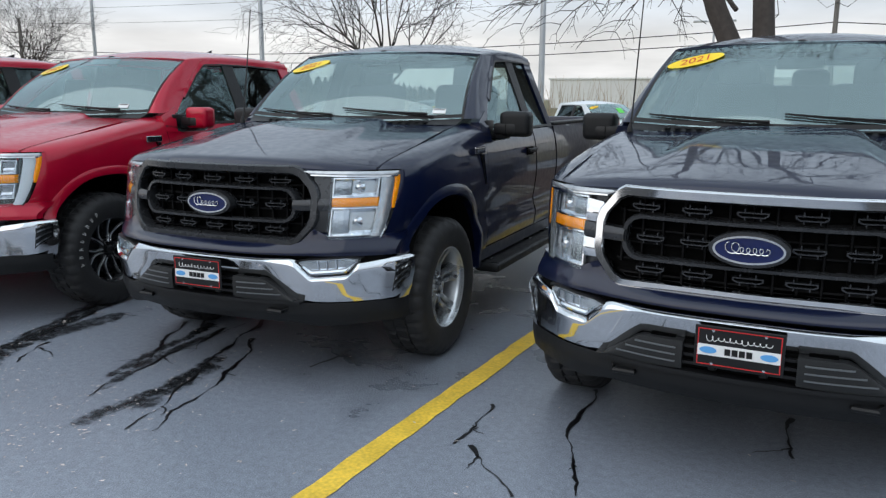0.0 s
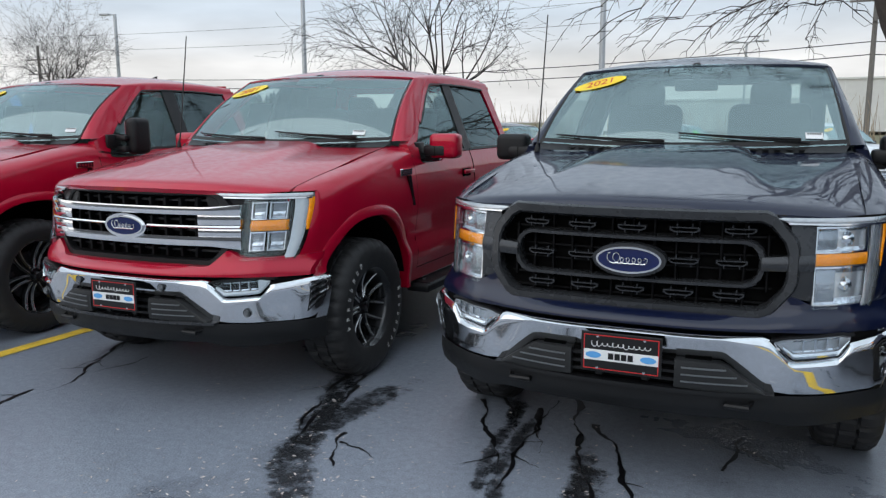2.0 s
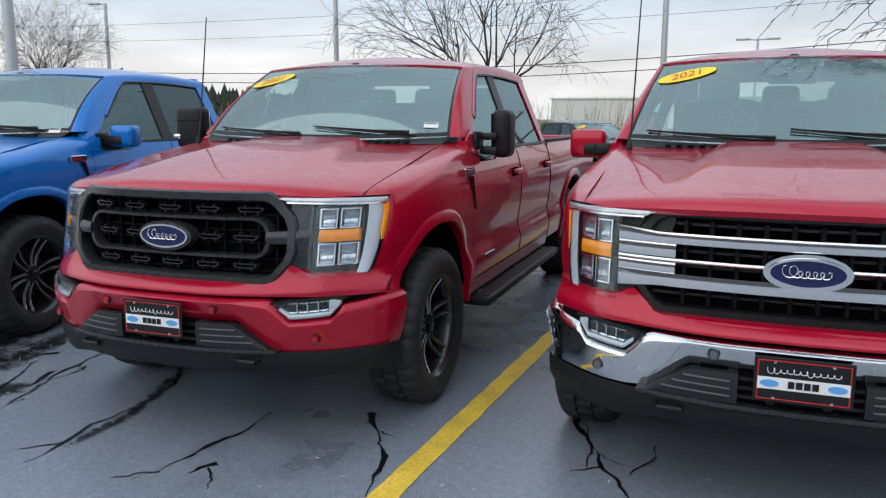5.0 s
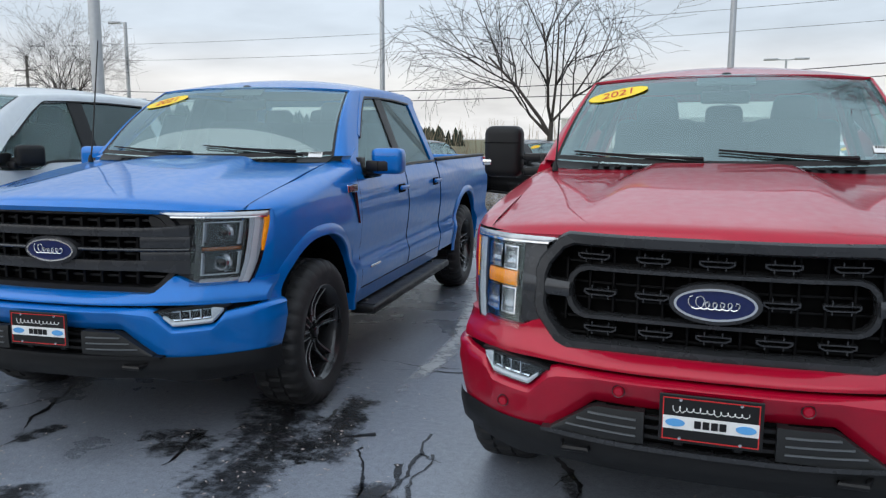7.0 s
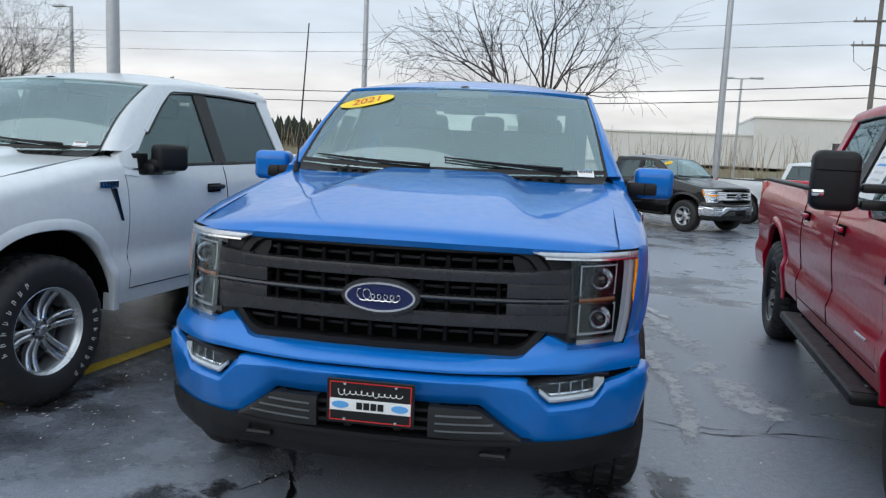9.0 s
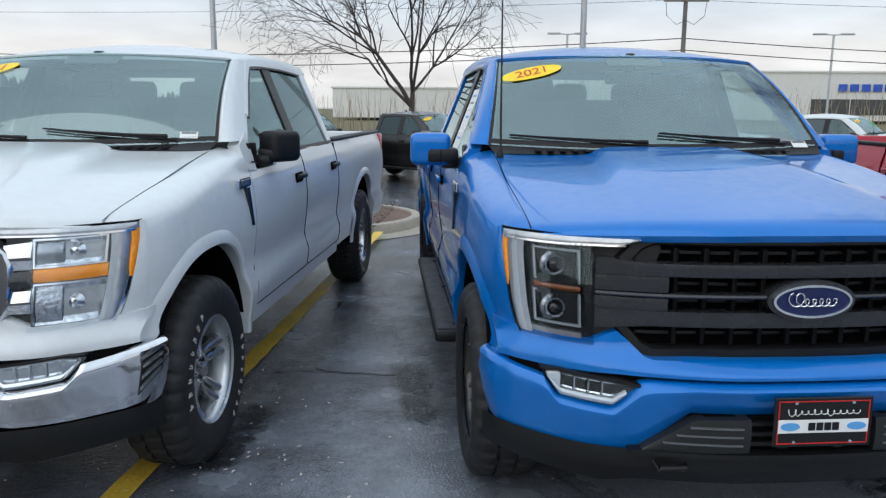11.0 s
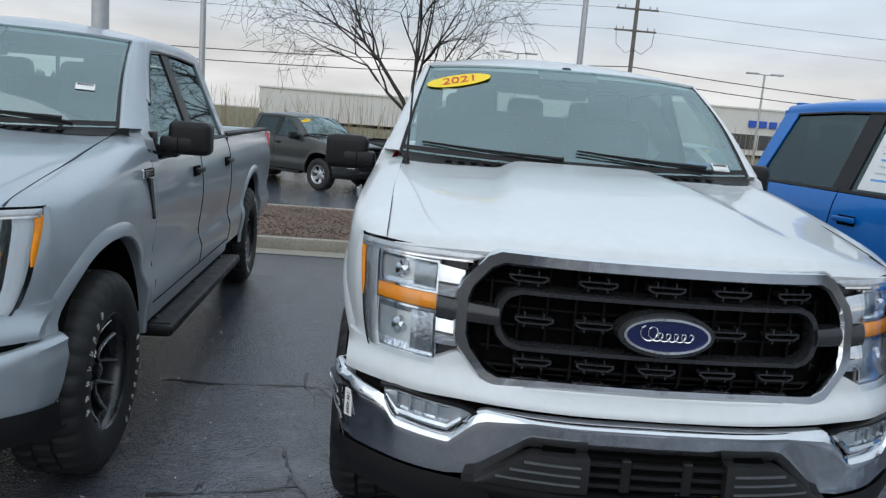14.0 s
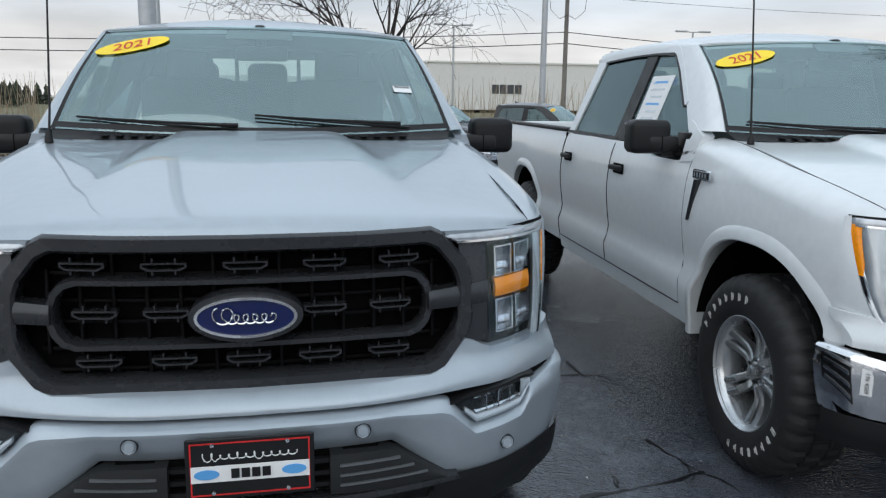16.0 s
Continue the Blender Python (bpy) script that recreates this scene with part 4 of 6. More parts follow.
def front_bumper(spec, parent):
    mat = M_CHROME if spec["bumper"] == "chrome" else PAINT[spec["paint"]]
    b = part("front_bumper", bumper_section(-.985, .985, B_TOP, B_BOT, 150, 16), mat, parent, "chrome front bumper" if mat == M_CHROME else "body-coloured front bumper")
    pb = lambda x, z, d=0: PLAN_B(abs(x)) + d
    # black sheet: the opening's darkness is painted, not cast
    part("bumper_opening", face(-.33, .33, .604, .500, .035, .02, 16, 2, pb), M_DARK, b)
    for z in (.585, .552, .52):
        part("opening_bar", face(-.20, .20, z + .006, z - .006, .018, .02, 10, 1, pb), M_BLACK, b)
    for x in (-.09, .09):
        part("opening_post", shift(box((0, 0, 0), (.03, .03, .10), .004, 1), (x, .035, .553)), M_BLACK, b)
    for sx in (-1, 1):
        top, bot = line([.20, .37, .522], [.605, .600, .492]), line([.20, .522], [.497, .484])
        q = face(.20, .520, top, bot, .002, .05, 12, 3, pb, .006)
        ins = part("bumper_insert", q if sx > 0 else flip(q), M_INSERT, b, "ribbed dark plastic insert")
        for k in range(3):
            zz = .578 - k * .027
            q = face(.225, lerp(.385, .462, k / 2), zz + .002, zz - .003, -.009, .012, 10, 1, pb)
            part("insert_rib", q if sx > 0 else flip(q), M_RIB, ins)
        q = join(tube([(sx * .427 - .055, .10, .452), (sx * .427 - .04, .05, .436), (sx * .427 + .04, .05, .436), (sx * .427 + .055, .10, .452)], .012, 8))
        part("tow_hook", q, M_BLACK, b, "black tow hook")
        # solid black block, coloured as the shade behind the hook
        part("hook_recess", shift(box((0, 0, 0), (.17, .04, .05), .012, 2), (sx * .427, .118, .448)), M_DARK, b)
        # fog lamp in its notch
        top, bot = line([.545, .575, .77, .802], [.690, .700, .712, .704]), line([.545, .610, .762, .802], [.684, .624, .634, .688])
        pf = lambda x, z, d=0: PLAN_B(abs(x)) + .016 + d
        put = lambda nm, g, mt, par, lab="": part(nm, g if sx > 0 else flip(g), mt, par, lab)
        fog = put("fog_lamp", face(.545, .802, top, bot, .004, .05, 16, 3, pf), M_LAMPDARK if spec["lamp"] != "halogen" else M_HOUSING, b, "narrow fog lamp in bumper notch")
        low = lambda x: bot(x) + line([.55, .60, .76, .80], [.012, .022, .022, .012])(x)
        put("fog_light_bar", face(.572, .797, low, lambda x: bot(x) + .003, -.010, .02, 18, 2, pf, .005), M_DRL if spec["lamp"] != "halogen" else M_CHROME, fog)
        put("fog_light_end", face(.762, .798, lambda x: top(x) - .004, lambda x: low(x) - .004, -.010, .02, 4, 3, pf, .004), M_DRL if spec["lamp"] != "halogen" else M_HOUSING, fog)
        for k in range(4):
            x0 = .605 + k * .040
            put("fog_cell", face(x0, x0 + .034, lambda x: top(x) - .007, lambda x: low(x) + .004, .0, .02, 5, 4, pf, -.012), M_REFLECTOR if spec["lamp"] != "halogen" or k % 2 else M_CELL, fog)
            put("fog_cell_edge", face(x0 + .034, x0 + .038, lambda x: top(x) - .005, lambda x: low(x) + .003, -.008, .02, 1, 2, pf), M_CHROME, fog)
        o = put("fog_lens", face(.552, .799, lambda x: top(x) - .002, lambda x: bot(x) + .002, -.020, .005, 12, 2, pf), M_LENS, fog)
        o.visible_shadow = False
        put("fog_bezel", face(.53, .815, lambda x: top(x) + .008, lambda x: top(x), -.006, .05, 14, 1, pf), M_BLACK, b)
        if mat == M_CHROME and not spec["far"]:         # slotted air vent round the bumper's end
            def end_patch(x0, x1, zt, zb, off, n=4, m=4):
                rows = []
                for i in range(n + 1):
                    u = lerp(x0, x1, i / n)
                    rows.append([(u - B_SECTION((.70 - z) / .25) + off, PLAN_B(u) - off, z) for z in (lerp(zb(u), zt(u), j / m) for j in range(m + 1))])
                return slab(rows, (-.012, .004, 0))
            tip, foot = line([.948, .982], [.655, .676]), line([.948, .982], [.520, .585])
            vent = put("bumper_vent", end_patch(.948, .982, tip, foot, .003), M_LAMPDARK, b, "slotted vent in the bumper end")
            for k in range(3):
                q0, q1 = (k + .25) / 3, (k + .55) / 3
                put("vent_slat", end_patch(.951, .980, lambda u: lerp(foot(u), tip(u), q1), lambda u: lerp(foot(u), tip(u), q0), .006, 3, 1), M_CHROME, vent)
        if spec["sensors"]:
            for x, z in ((.285, .665), (.712, .540)):
                q = lathe([(0, -.004), (.012, -.004), (.014, 0), (.017, -.003), (.019, .004), (.019, .02)], 20, "y", (x, PLAN_B(x) - .003, z))
                part("parking_sensor", q if sx > 0 else flip(q), mat if mat != M_CHROME else M_RIB, b, "round parking sensor")
                ring = lathe([(.0185, -.001), (.0205, -.002), (.0215, .002), (.0215, .01)], 20, "y", (x, PLAN_B(x) - .003, z))
                part("sensor_ring", ring if sx > 0 else flip(ring), M_SATIN, b)
    part("lower_trim", face(-.555, .555, line([-.555, -.51, .51, .555], [.486, .492, .492, .486]), line([-.6, .6], [.476, .476]), -.006, .05, 24, 2, pb), M_SATIN if spec["sensors"] else M_TRIM, b)
    # air dam below, turned under
    rows = []
    for i in range(61):
        x = lerp(-.975, .975, i / 60)
        y0 = PLAN_B(abs(x))
        low = line([0, .5, .62, .975], [.372, .372, .350, .368])(abs(x))
        rows.append(list(reversed([(x, y0 + .025, .478), (x, y0 + .02, .43), (x, y0 + .030, .405), (x, min(.55, y0 + .050), low), (x, min(.56, y0 + .10), low)])))
    part("air_dam", grid(rows), M_TRIM, parent, "dark grey plastic air dam")
    # black strip paints the shade between bumper and body
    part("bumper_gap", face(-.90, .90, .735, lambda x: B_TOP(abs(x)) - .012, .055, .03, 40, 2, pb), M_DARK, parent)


def dealer_plate(parent):
    p = part("dealer_plate", shift(box((0, 0, 0), (.310, .008, .158), .003, 1), (.004, -.024, .612)), M_BLACK, parent, "black dealer plate with red border and white band")
    ou, inn = [(-.144, -.069), (.144, -.069), (.144, .069), (-.144, .069)], [(-.1405, -.0655), (.1405, -.0655), (.1405, .0655), (-.1405, .0655)]
    part("plate_border", shift(cap_ring(ou, inn, -.0055, .0), (.004, -.024, .612)), M_REDPRINT, p)
    part("plate_band", shift(box((0, 0, 0), (.285, .003, .042)), (.004, -.0285, .600)), M_WHITE, p)
    for x in (-.105, .105):
        part("plate_oval", shift(prism(ellipse(.030, .0125, 24), -.0325, -.029), (.004 + x, 0, .600)), M_LIGHTBLUE, p)
    pts = []
    for i in range(150):
        t = i / 149
        a = t * 11 * 2 * math.pi
        big = 1.5 if t < .14 or .33 < t < .40 or .55 < t < .62 else .8
        pts.append((.004 + lerp(-.112, .112, t) - .0055 * math.sin(a), -.0300, .644 + .0072 * big * math.cos(a)))
    part("plate_script", tube(pts, .0016, 4), M_WHITE, p, "white handwritten-style line of print")
    for k in range(4):
        part("plate_block", shift(box((0, 0, 0), (.020, .003, .024)), (-.033 + k * .025, -.0318, .600)), M_BLACK, p)
    for x, z in ((-.09, .066), (.09, .066), (-.09, -.066), (.09, -.066)):
        part("plate_screw", lathe([(0, -.004), (.005, -.003), (.006, 0)], 10, "y", (.004 + x, -.0285, .612 + z * .95)), M_CHROME, p)


def mirror(spec, sx, parent):
    def put(name, geo, mat, par, label=""):
        return part(name, geo if sx > 0 else flip(geo), mat, par, label)
    capm = PAINT[spec["paint"]] if spec["mirror"] == "paint" else M_TRIM
    if spec["mirror"] == "tow":
        if sx > 0:                                     # the driver's one is folded back against the door
            head = put("side_mirror", box((1.045, 1.945, 1.415), (.115, .19, .29), .045, 4), M_TRIM, parent, "tall black towing mirror, folded back")
            put("mirror_arm", join(box((.985, 1.85, 1.40), (.11, .09, .045), .014, 2), box((.985, 1.85, 1.315), (.11, .09, .05), .014, 2)), M_BLACK, head)
            put("mirror_glass", box((.985, 1.945, 1.415), (.004, .15, .24), .0), M_MIRROR, head)
        else:
            head = put("side_mirror", box((1.18, 1.87, 1.435), (.215, .14, .29), .045, 4), M_TRIM, parent, "tall black towing mirror, swung out")
            put("mirror_arm", join(box((.99, 1.87, 1.405), (.14, .07, .045), .014, 2), box((1.06, 1.87, 1.405), (.10, .035, .025), .008, 2), box((.99, 1.87, 1.325), (.14, .07, .05), .014, 2), box((1.06, 1.87, 1.325), (.10, .035, .025), .008, 2)), M_BLACK, head)
            put("clearance_lamp", box((1.262, 1.805, 1.375), (.055, .03, .035), .008, 2), M_CHROME, head)
            put("mirror_split", box((1.18, 1.7985, 1.485), (.20, .004, .004)), M_DARK, head)
            put("mirror_glass", box((1.18, 1.942, 1.435), (.17, .004, .24), .0), M_MIRROR, head)
    elif spec.get("fold") and sx > 0:                  # swung back against the door
        head = put("side_mirror", shift(turn(box((0, 0, 0), (.205, .135, .165), .035, 4), Matrix.Rotation(radians(62), 4, "Z")), (1.045, 1.945, 1.405)), capm, parent, "black door mirror folded back")
        put("mirror_lower", join(box((1.0, 1.90, 1.365), (.10, .13, .06), .018, 2), box((.975, 1.86, 1.335), (.10, .09, .06), .02, 2)), M_BLACK, head)
        put("mirror_glass", shift(turn(box((0, .070, 0), (.165, .004, .125), .0), Matrix.Rotation(radians(62), 4, "Z")), (1.045, 1.945, 1.41)), M_MIRROR, head)
    else:
        head = put("side_mirror", box((1.105, 1.855, 1.405), (.205, .135, .165), .035, 4), capm, parent, "body-coloured door mirror" if spec["mirror"] == "paint" else "black door mirror")
        put("mirror_lower", join(box((1.045, 1.845, 1.375), (.16, .125, .075), .018, 2), box((.985, 1.86, 1.335), (.13, .09, .06), .02, 2)), M_BLACK, head)
        put("mirror_split", box((1.055, 1.784, 1.372), (.004, .006, .07)), M_DARK, head)
        put("mirror_glass", box((1.11, 1.925, 1.41), (.165, .004, .125), .0), M_MIRROR, head)
    put("mirror_sail", box((.925, 1.80, 1.375), (.03, .15, .11), .012, 2), M_BLACK, head)
    drop = .025 if spec["mirror"] == "tow" else .068
    for o in [head] + list(head.children):
        for v in o.data.vertices:
            v.co.z -= drop
            v.co.x -= math.copysign(.02, v.co.x) if spec["mirror"] != "tow" else 0


def seat(x, y, w, parent, bench=False):
    s = part("seat", box((x, y, 1.02), (w, .50, .16), .05, 3), M_SEAT, parent, "dark grey seat")
    back = box((0, 0, 0), (w, .16, .62), .06, 3)
    part("backrest", shift(turn(back, Matrix.Rotation(radians(-14), 4, "X")), (x, y + .30, 1.30)), M_SEAT, s)
    for hx in ((x,) if not bench else (x - w * .33, x, x + w * .33)):
        part("headrest", shift(turn(box((0, 0, 0), (.25, .11, .19), .05, 3), Matrix.Rotation(radians(-10), 4, "X")), (hx, y + .385, 1.655 - (.03 if bench else 0))), M_SEAT, s)


def pickup(spec, place):
    x, y, yaw = place
    root = new("pickup_truck")
    tagged(root, spec["label"], "pickup truck", spec["group"])
    body = PAINT[spec["paint"]]
    far = spec.get("far", False)
    crew = spec["cab"] == "crew"
    cab_end = 3.62 if crew else 3.20
    door_1, door_2 = 2.66, (3.62 if crew else 3.20)
    hood = part("hood", grid([list(r) for r in hood_rows()]), body, root, "long sculpted hood", 40)
    # front fascia and grille
    fas_top = line([0, .485, .505, .585, .615, .66, .93], [.769, .769, .774, .850, .840, .815, .815])
    def pfas(xx, zz, d=0):
        t = min(1, max(0, (zz - .728) / .075))
        t = t * t * (3 - 2 * t)
        return lerp(PLAN_B(min(.97, abs(xx) * 1.015)) + .026, front_y(xx, zz) - .012, t) + d
    part("front_panel", face(-.935, .935, lambda v: fas_top(abs(v)), line([-.935, -.6, .6, .935], [.712, .722, .722, .712]), -.002, .05, 70, 10, pfas, .0), body, root)
    # added black sheet: blocks the view through and darkens the gaps in front
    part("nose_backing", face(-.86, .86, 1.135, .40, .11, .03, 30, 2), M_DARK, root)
    grille_mesh(spec["grille"], M_CHROME if spec["grille_trim"] == "chrome" else M_SATIN, root)
    for sx in (-1, 1):
        headlight(spec["lamp"], sx, root)
    front_bumper(spec, root)
    if spec["plate"]:
        dealer_plate(root)
    # sides
    for sx in (-1, 1):
        f = (lambda g: g) if sx > 0 else flip
        fd = part("front_fender", f(fender()), body, root, "", 40)
        part("wheel_arch", f(arch_lip(WB_F)), body, fd)
        if not far:
            bz = part("fender_badge", f(box((.990, 1.44, 1.185), (.012, .16, .045), .004, 1)), M_CHROME, fd, "bright fender badge over dark vent")
            part("badge_field", f(box((.998, 1.44, 1.185), (.004, .14, .030))), M_GLOSSBLACK, bz)
            for k in range(5):
                part("badge_bar", f(box((1.0005, 1.385 + k * .026, 1.185), (.003, .014, .018))), M_CHROME, bz)
            vent = [[(.994, lerp(1.47, 1.545, t), lerp(1.16, .965, t)), (.998, lerp(1.50, 1.560, t), lerp(1.16, .965, t))] for t in (0, .25, .5, .75, 1)]
            part("fender_vent", f(slab([list(reversed(r)) for r in vent], (-.03, 0, 0))), M_GLOSSBLACK, bz)
        dip = line([1.62, 1.78, 2.10, 2.20, 6], [1.262, 1.225, 1.225, 1.275, 1.285])
        for k, (a, b) in enumerate(((1.622, door_1 - .004), (door_1 + .004, door_2))):
            d = part("door", f(side_panel(a, b, .545, dip)), body, root, "front door" if k == 0 else "rear door")
            hy = b - .16 if k == 0 else b - .15
            if crew or k == 0:
                hm = body if spec["handles"] == "paint" else M_TRIM
                hd = part("door_handle", f(box((1.002, hy, 1.128), (.022, .19, .032), .010, 2)), hm, d)
                # flat black plate, painted as the shaded hollow behind the handle
                part("handle_recess", f(box((.980, hy, 1.122), (.012, .15, .06), .005, 1)), M_DARK, hd)
            trimz = side_strip([(a, dip(a) + .006), (lerp(a, b, .3), dip(lerp(a, b, .3)) + .006), (lerp(a, b, .6), dip(lerp(a, b, .6)) + .006), (b, dip(b) + .006)],
                               [(a, dip(a) + .022), (lerp(a, b, .3), dip(lerp(a, b, .3)) + .022), (lerp(a, b, .6), dip(lerp(a, b, .6)) + .022), (b, dip(b) + .022)], .006, 16, 1)
            part("belt_seal", f(trimz), M_BLACK, d)
        ze_ = curve([.36, .45, .6, 1.0, 1.5, 1.62], [1.135, 1.162, 1.192, 1.258, 1.333, 1.345])
        pts = [(HOOD_X(yy) + .001, yy, ze_(yy) + .001) for yy in np.linspace(.40, 1.50, 24)]
        part("hood_seam", f(tube(pts, .0013, 5)), M_DARK, fd)
        for yy in (1.6185, door_1, door_2 + .006):
            part("door_seam", f(tube([(side_x(yy, zz) + .001, yy, zz) for zz in np.linspace(.55, 1.26, 14)], .003, 5)), M_DARK, root)
        part("rocker_seam", f(tube([(side_x(yy, .543) + .001, yy, .543) for yy in np.linspace(1.62, cab_end, 12)], .003, 5)), M_DARK, root)
        if spec.get("strip"):
            part("door_strip", f(box((.990, 1.86, .66), (.008, .20, .016), .003, 1)), M_CHROME, root, "small bright strip low on the door")
        part("rocker", f(side_panel(1.50, cab_end, .455, .540, 4)), body, root)
        bed = part("bed_side", f(side_panel(cab_end + .03, 5.80, .50, 1.292)), body, root)
        part("wheel_arch", f(arch_lip(WB_R)), body, bed)
        part("bed_rail_cap", f(box((.90, (cab_end + 5.83) / 2, 1.300), (.09, 5.77 - cab_end, .025), .008, 2)), M_TRIM, bed)
        part("bed_inner", f(box((.80, (cab_end + 5.8) / 2, 1.02), (.03, 5.7 - cab_end, .50))), M_TRIM, bed)
        part("tail_light", f(box((.925, 5.775, 1.09), (.10, .10, .38), .02, 2)), M_TAIL, bed, "tall red tail light")
        # black filler gives the cab-to-bed gap its shade by colour
        part("tie_down_gap", f(box((.93, cab_end + .015, .90), (.03, .028, .76))), M_DARK, bed)
        # cab frame, glass
        fa = [screen(1, t / 10) for t in range(11)]
        win_front = line([1.20, 1.29, 1.50, 1.68, 1.775, 1.83], [1.69, 1.715, 1.945, 2.175, 2.325, 2.39])
        rows = [[(p.x - .012, p.y - .004, p.z - .004), (p.x + .012, p.y - .004, p.z), (lerp(p.x, glass_x(p.z), .7), p.y + .02, p.z), (glass_x(p.z), p.y + .06, p.z), (glass_x(p.z) - .002, max(p.y + .07, win_front(p.z)), p.z), (glass_x(p.z) - .04, max(p.y + .07, win_front(p.z)), p.z)] for p in fa]
        part("a_pillar", f(grid(rows)), body, root)
        part("pillar_foot", f(side_strip([(1.614, 1.235), (1.735, 1.222)], [(1.614, 1.350), (1.790, 1.420)], .006, 6, 6, .06)), body, root)
        part("pillar_seal", f(grid([[(p.x - .028, p.y - .010, p.z - .006), (p.x - .004, p.y - .008, p.z + .001)] for p in fa])), M_BLACK, root)
        top_f, top_r = 1.775, 1.772
        wf = part("door_window", f(side_strip([(1.70, 1.235), (1.80, 1.23), (2.10, 1.23), (2.20, 1.28), (2.59, 1.285)], [(1.72, 1.29), (1.95, 1.50), (2.18, 1.68), (2.33, top_f), (2.58, top_f + .01)], -.012, 20, 6, .005)), M_SIDEGLASS, root, "clear door glass")
        part("b_pillar", f(side_strip([(2.585, 1.28), (2.735, 1.28)], [(2.575, top_f + .012), (2.725, top_f + .012)], -.004, 6, 3)), M_BLACK, root)
        re = cab_end - .04
        wr = part("rear_window_side", f(side_strip([(2.73, 1.29), (re - .04, 1.30)], [(2.72, top_r + .01), (re - .16, top_r - .005)], -.012, 10, 6, .005)), M_PRIVACY, root, "dark privacy glass")
        part("c_pillar", f(side_strip([(re - .05, 1.27), (cab_end + .02, 1.27)], [(re - .17, 1.80), (cab_end - .055, 1.80)], .0, 6, 6, .06)), body, root)
        part("door_frame", f(join(side_strip([(1.95, 1.49), (2.18, 1.675), (2.33, top_f), (2.60, top_f + .01), (3.0, top_f + .01), (re - .16, top_r - .002)],
                                             [(1.93, 1.51), (2.16, 1.70), (2.31, top_f + .035), (2.60, top_f + .045), (3.0, top_f + .045), (re - .15, top_r + .04)], .003, 24, 2))), body, root)
        part("window_seal", f(side_strip([(1.96, 1.480), (2.19, 1.665), (2.33, top_f - .012), (2.60, top_f - .002), (3.0, top_f - .002), (re - .16, top_r - .014)],
                                         [(1.95, 1.492), (2.18, 1.677), (2.33, top_f), (2.60, top_f + .01), (3.0, top_f + .01), (re - .16, top_r - .002)], .004, 24, 1)), M_BLACK, root)
        mirror(spec, sx, root)
        if spec["board"]:
            bd = part("running_board", f(box((.985, (1.58 + cab_end) / 2, .405), (.17, cab_end - 1.62, .055), .018, 3)), M_TRIM, root, "black running board")
            part("step_pad", f(box((.995, (1.58 + cab_end) / 2, .434), (.12, cab_end - 1.72, .006), .002, 1)), M_BLACK, bd)
            for yy in (1.75, 2.6, cab_end - .2):
                part("board_bracket", f(box((.90, yy, .42), (.14, .05, .05), .005, 1)), M_BLACK, bd)
        # wheel wells
        for yc in (WB_F, WB_R):
            rows = []
            for k in range(19):
                a = math.pi * k / 18
                rows.append([(xx, yc - .49 * math.cos(a), AXLE_Z + .02 + .535 * math.sin(a)) for xx in (.50, .95)])
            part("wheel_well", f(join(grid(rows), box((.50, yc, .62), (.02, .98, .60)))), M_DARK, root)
    # roof
    rows = []
    bump = curve([2.0, 2.12, 2.4, 2.9, 3.3, cab_end], [0, .022, .062, .088, .072, .030])
    for k in range(25):
        v = k / 24
        row = []
        for i in range(-16, 17):
            u = i / 16
            tp = screen(u, 1)
            yy = lerp(tp.y - .012, cab_end - .06, v)
            zz = tp.z + .004 + bump(max(2.0, yy)) * (1 - .55 * u * u) - .012 * (1 - v) ** 8
            xx = u * lerp(.706, .715, v)
            row.append((xx, yy, zz))
        e = row[-1]
        row = [(-e[0] - .030, e[1], e[2] - .042), (-e[0] - .018, e[1], e[2] - .012)] + row + [(e[0] + .018, e[1], e[2] - .012), (e[0] + .030, e[1], e[2] - .042)]
        rows.append(row)
    part("roof", slab(rows, (0, 0, -.03)), body, root, "", 50)
    part("roof_seal", grid([[tuple(screen(i / 16, 1.0) + Vector((0, -.016, -.004))) for i in range(-16, 17)], [tuple(screen(i / 16, .975) + Vector((0, -.004, .006))) for i in range(-16, 17)]]), M_GLOSSBLACK, root)
    ws = part("windshield", grid([[tuple(screen(i / 16, j / 10)) for i in range(-16, 17)] for j in range(11)]), M_WINDSHIELD, root, "large raked windshield glass")
    # cowl and wipers
    cowl = part("cowl", grid([[(.80 * i / 12, 1.375 + .12 * (i / 12) ** 2, 1.335) for i in range(-12, 13)], [tuple(screen(i / 12 * .99, .0) + Vector((0, .0, -.004))) for i in range(-12, 13)], [tuple(screen(i / 12 * .99, .05) + Vector((0, -.004, .004))) for i in range(-12, 13)]]), M_BLACK, root, "black slotted cowl panel")
    if not far:
        for k in range(22):
            xx = lerp(-.6, .6, k / 21)
            part("cowl_slot", box((xx, 1.405 + .12 * (xx / .83) ** 2, 1.350), (.030, .05, .004)), M_TRIM, cowl)
    for u0, u1, v0, v1 in ((-.10, -.88, .045, .075), (.72, -.02, .045, .125)):
        pts = [screen(lerp(u0, u1, t), lerp(v0, v1, t)) + screen_normal(0, .1) * .022 for t in (0, .2, .4, .6, .8, 1)]
        w = part("wiper", tube([tuple(p) for p in pts], [.010, .008, .006, .005, .004, .004], 6), M_BLACK, root, "black windshield wiper")
        pts = [screen(lerp(u0 + .05, u1, t), lerp(v0 - .02, v1 + .012, t)) + screen_normal(0, .1) * .010 for t in (0, .25, .5, .75, 1)]
        part("wiper_blade", tube([tuple(p) for p in pts], .0045, 5), M_BLACK, w)
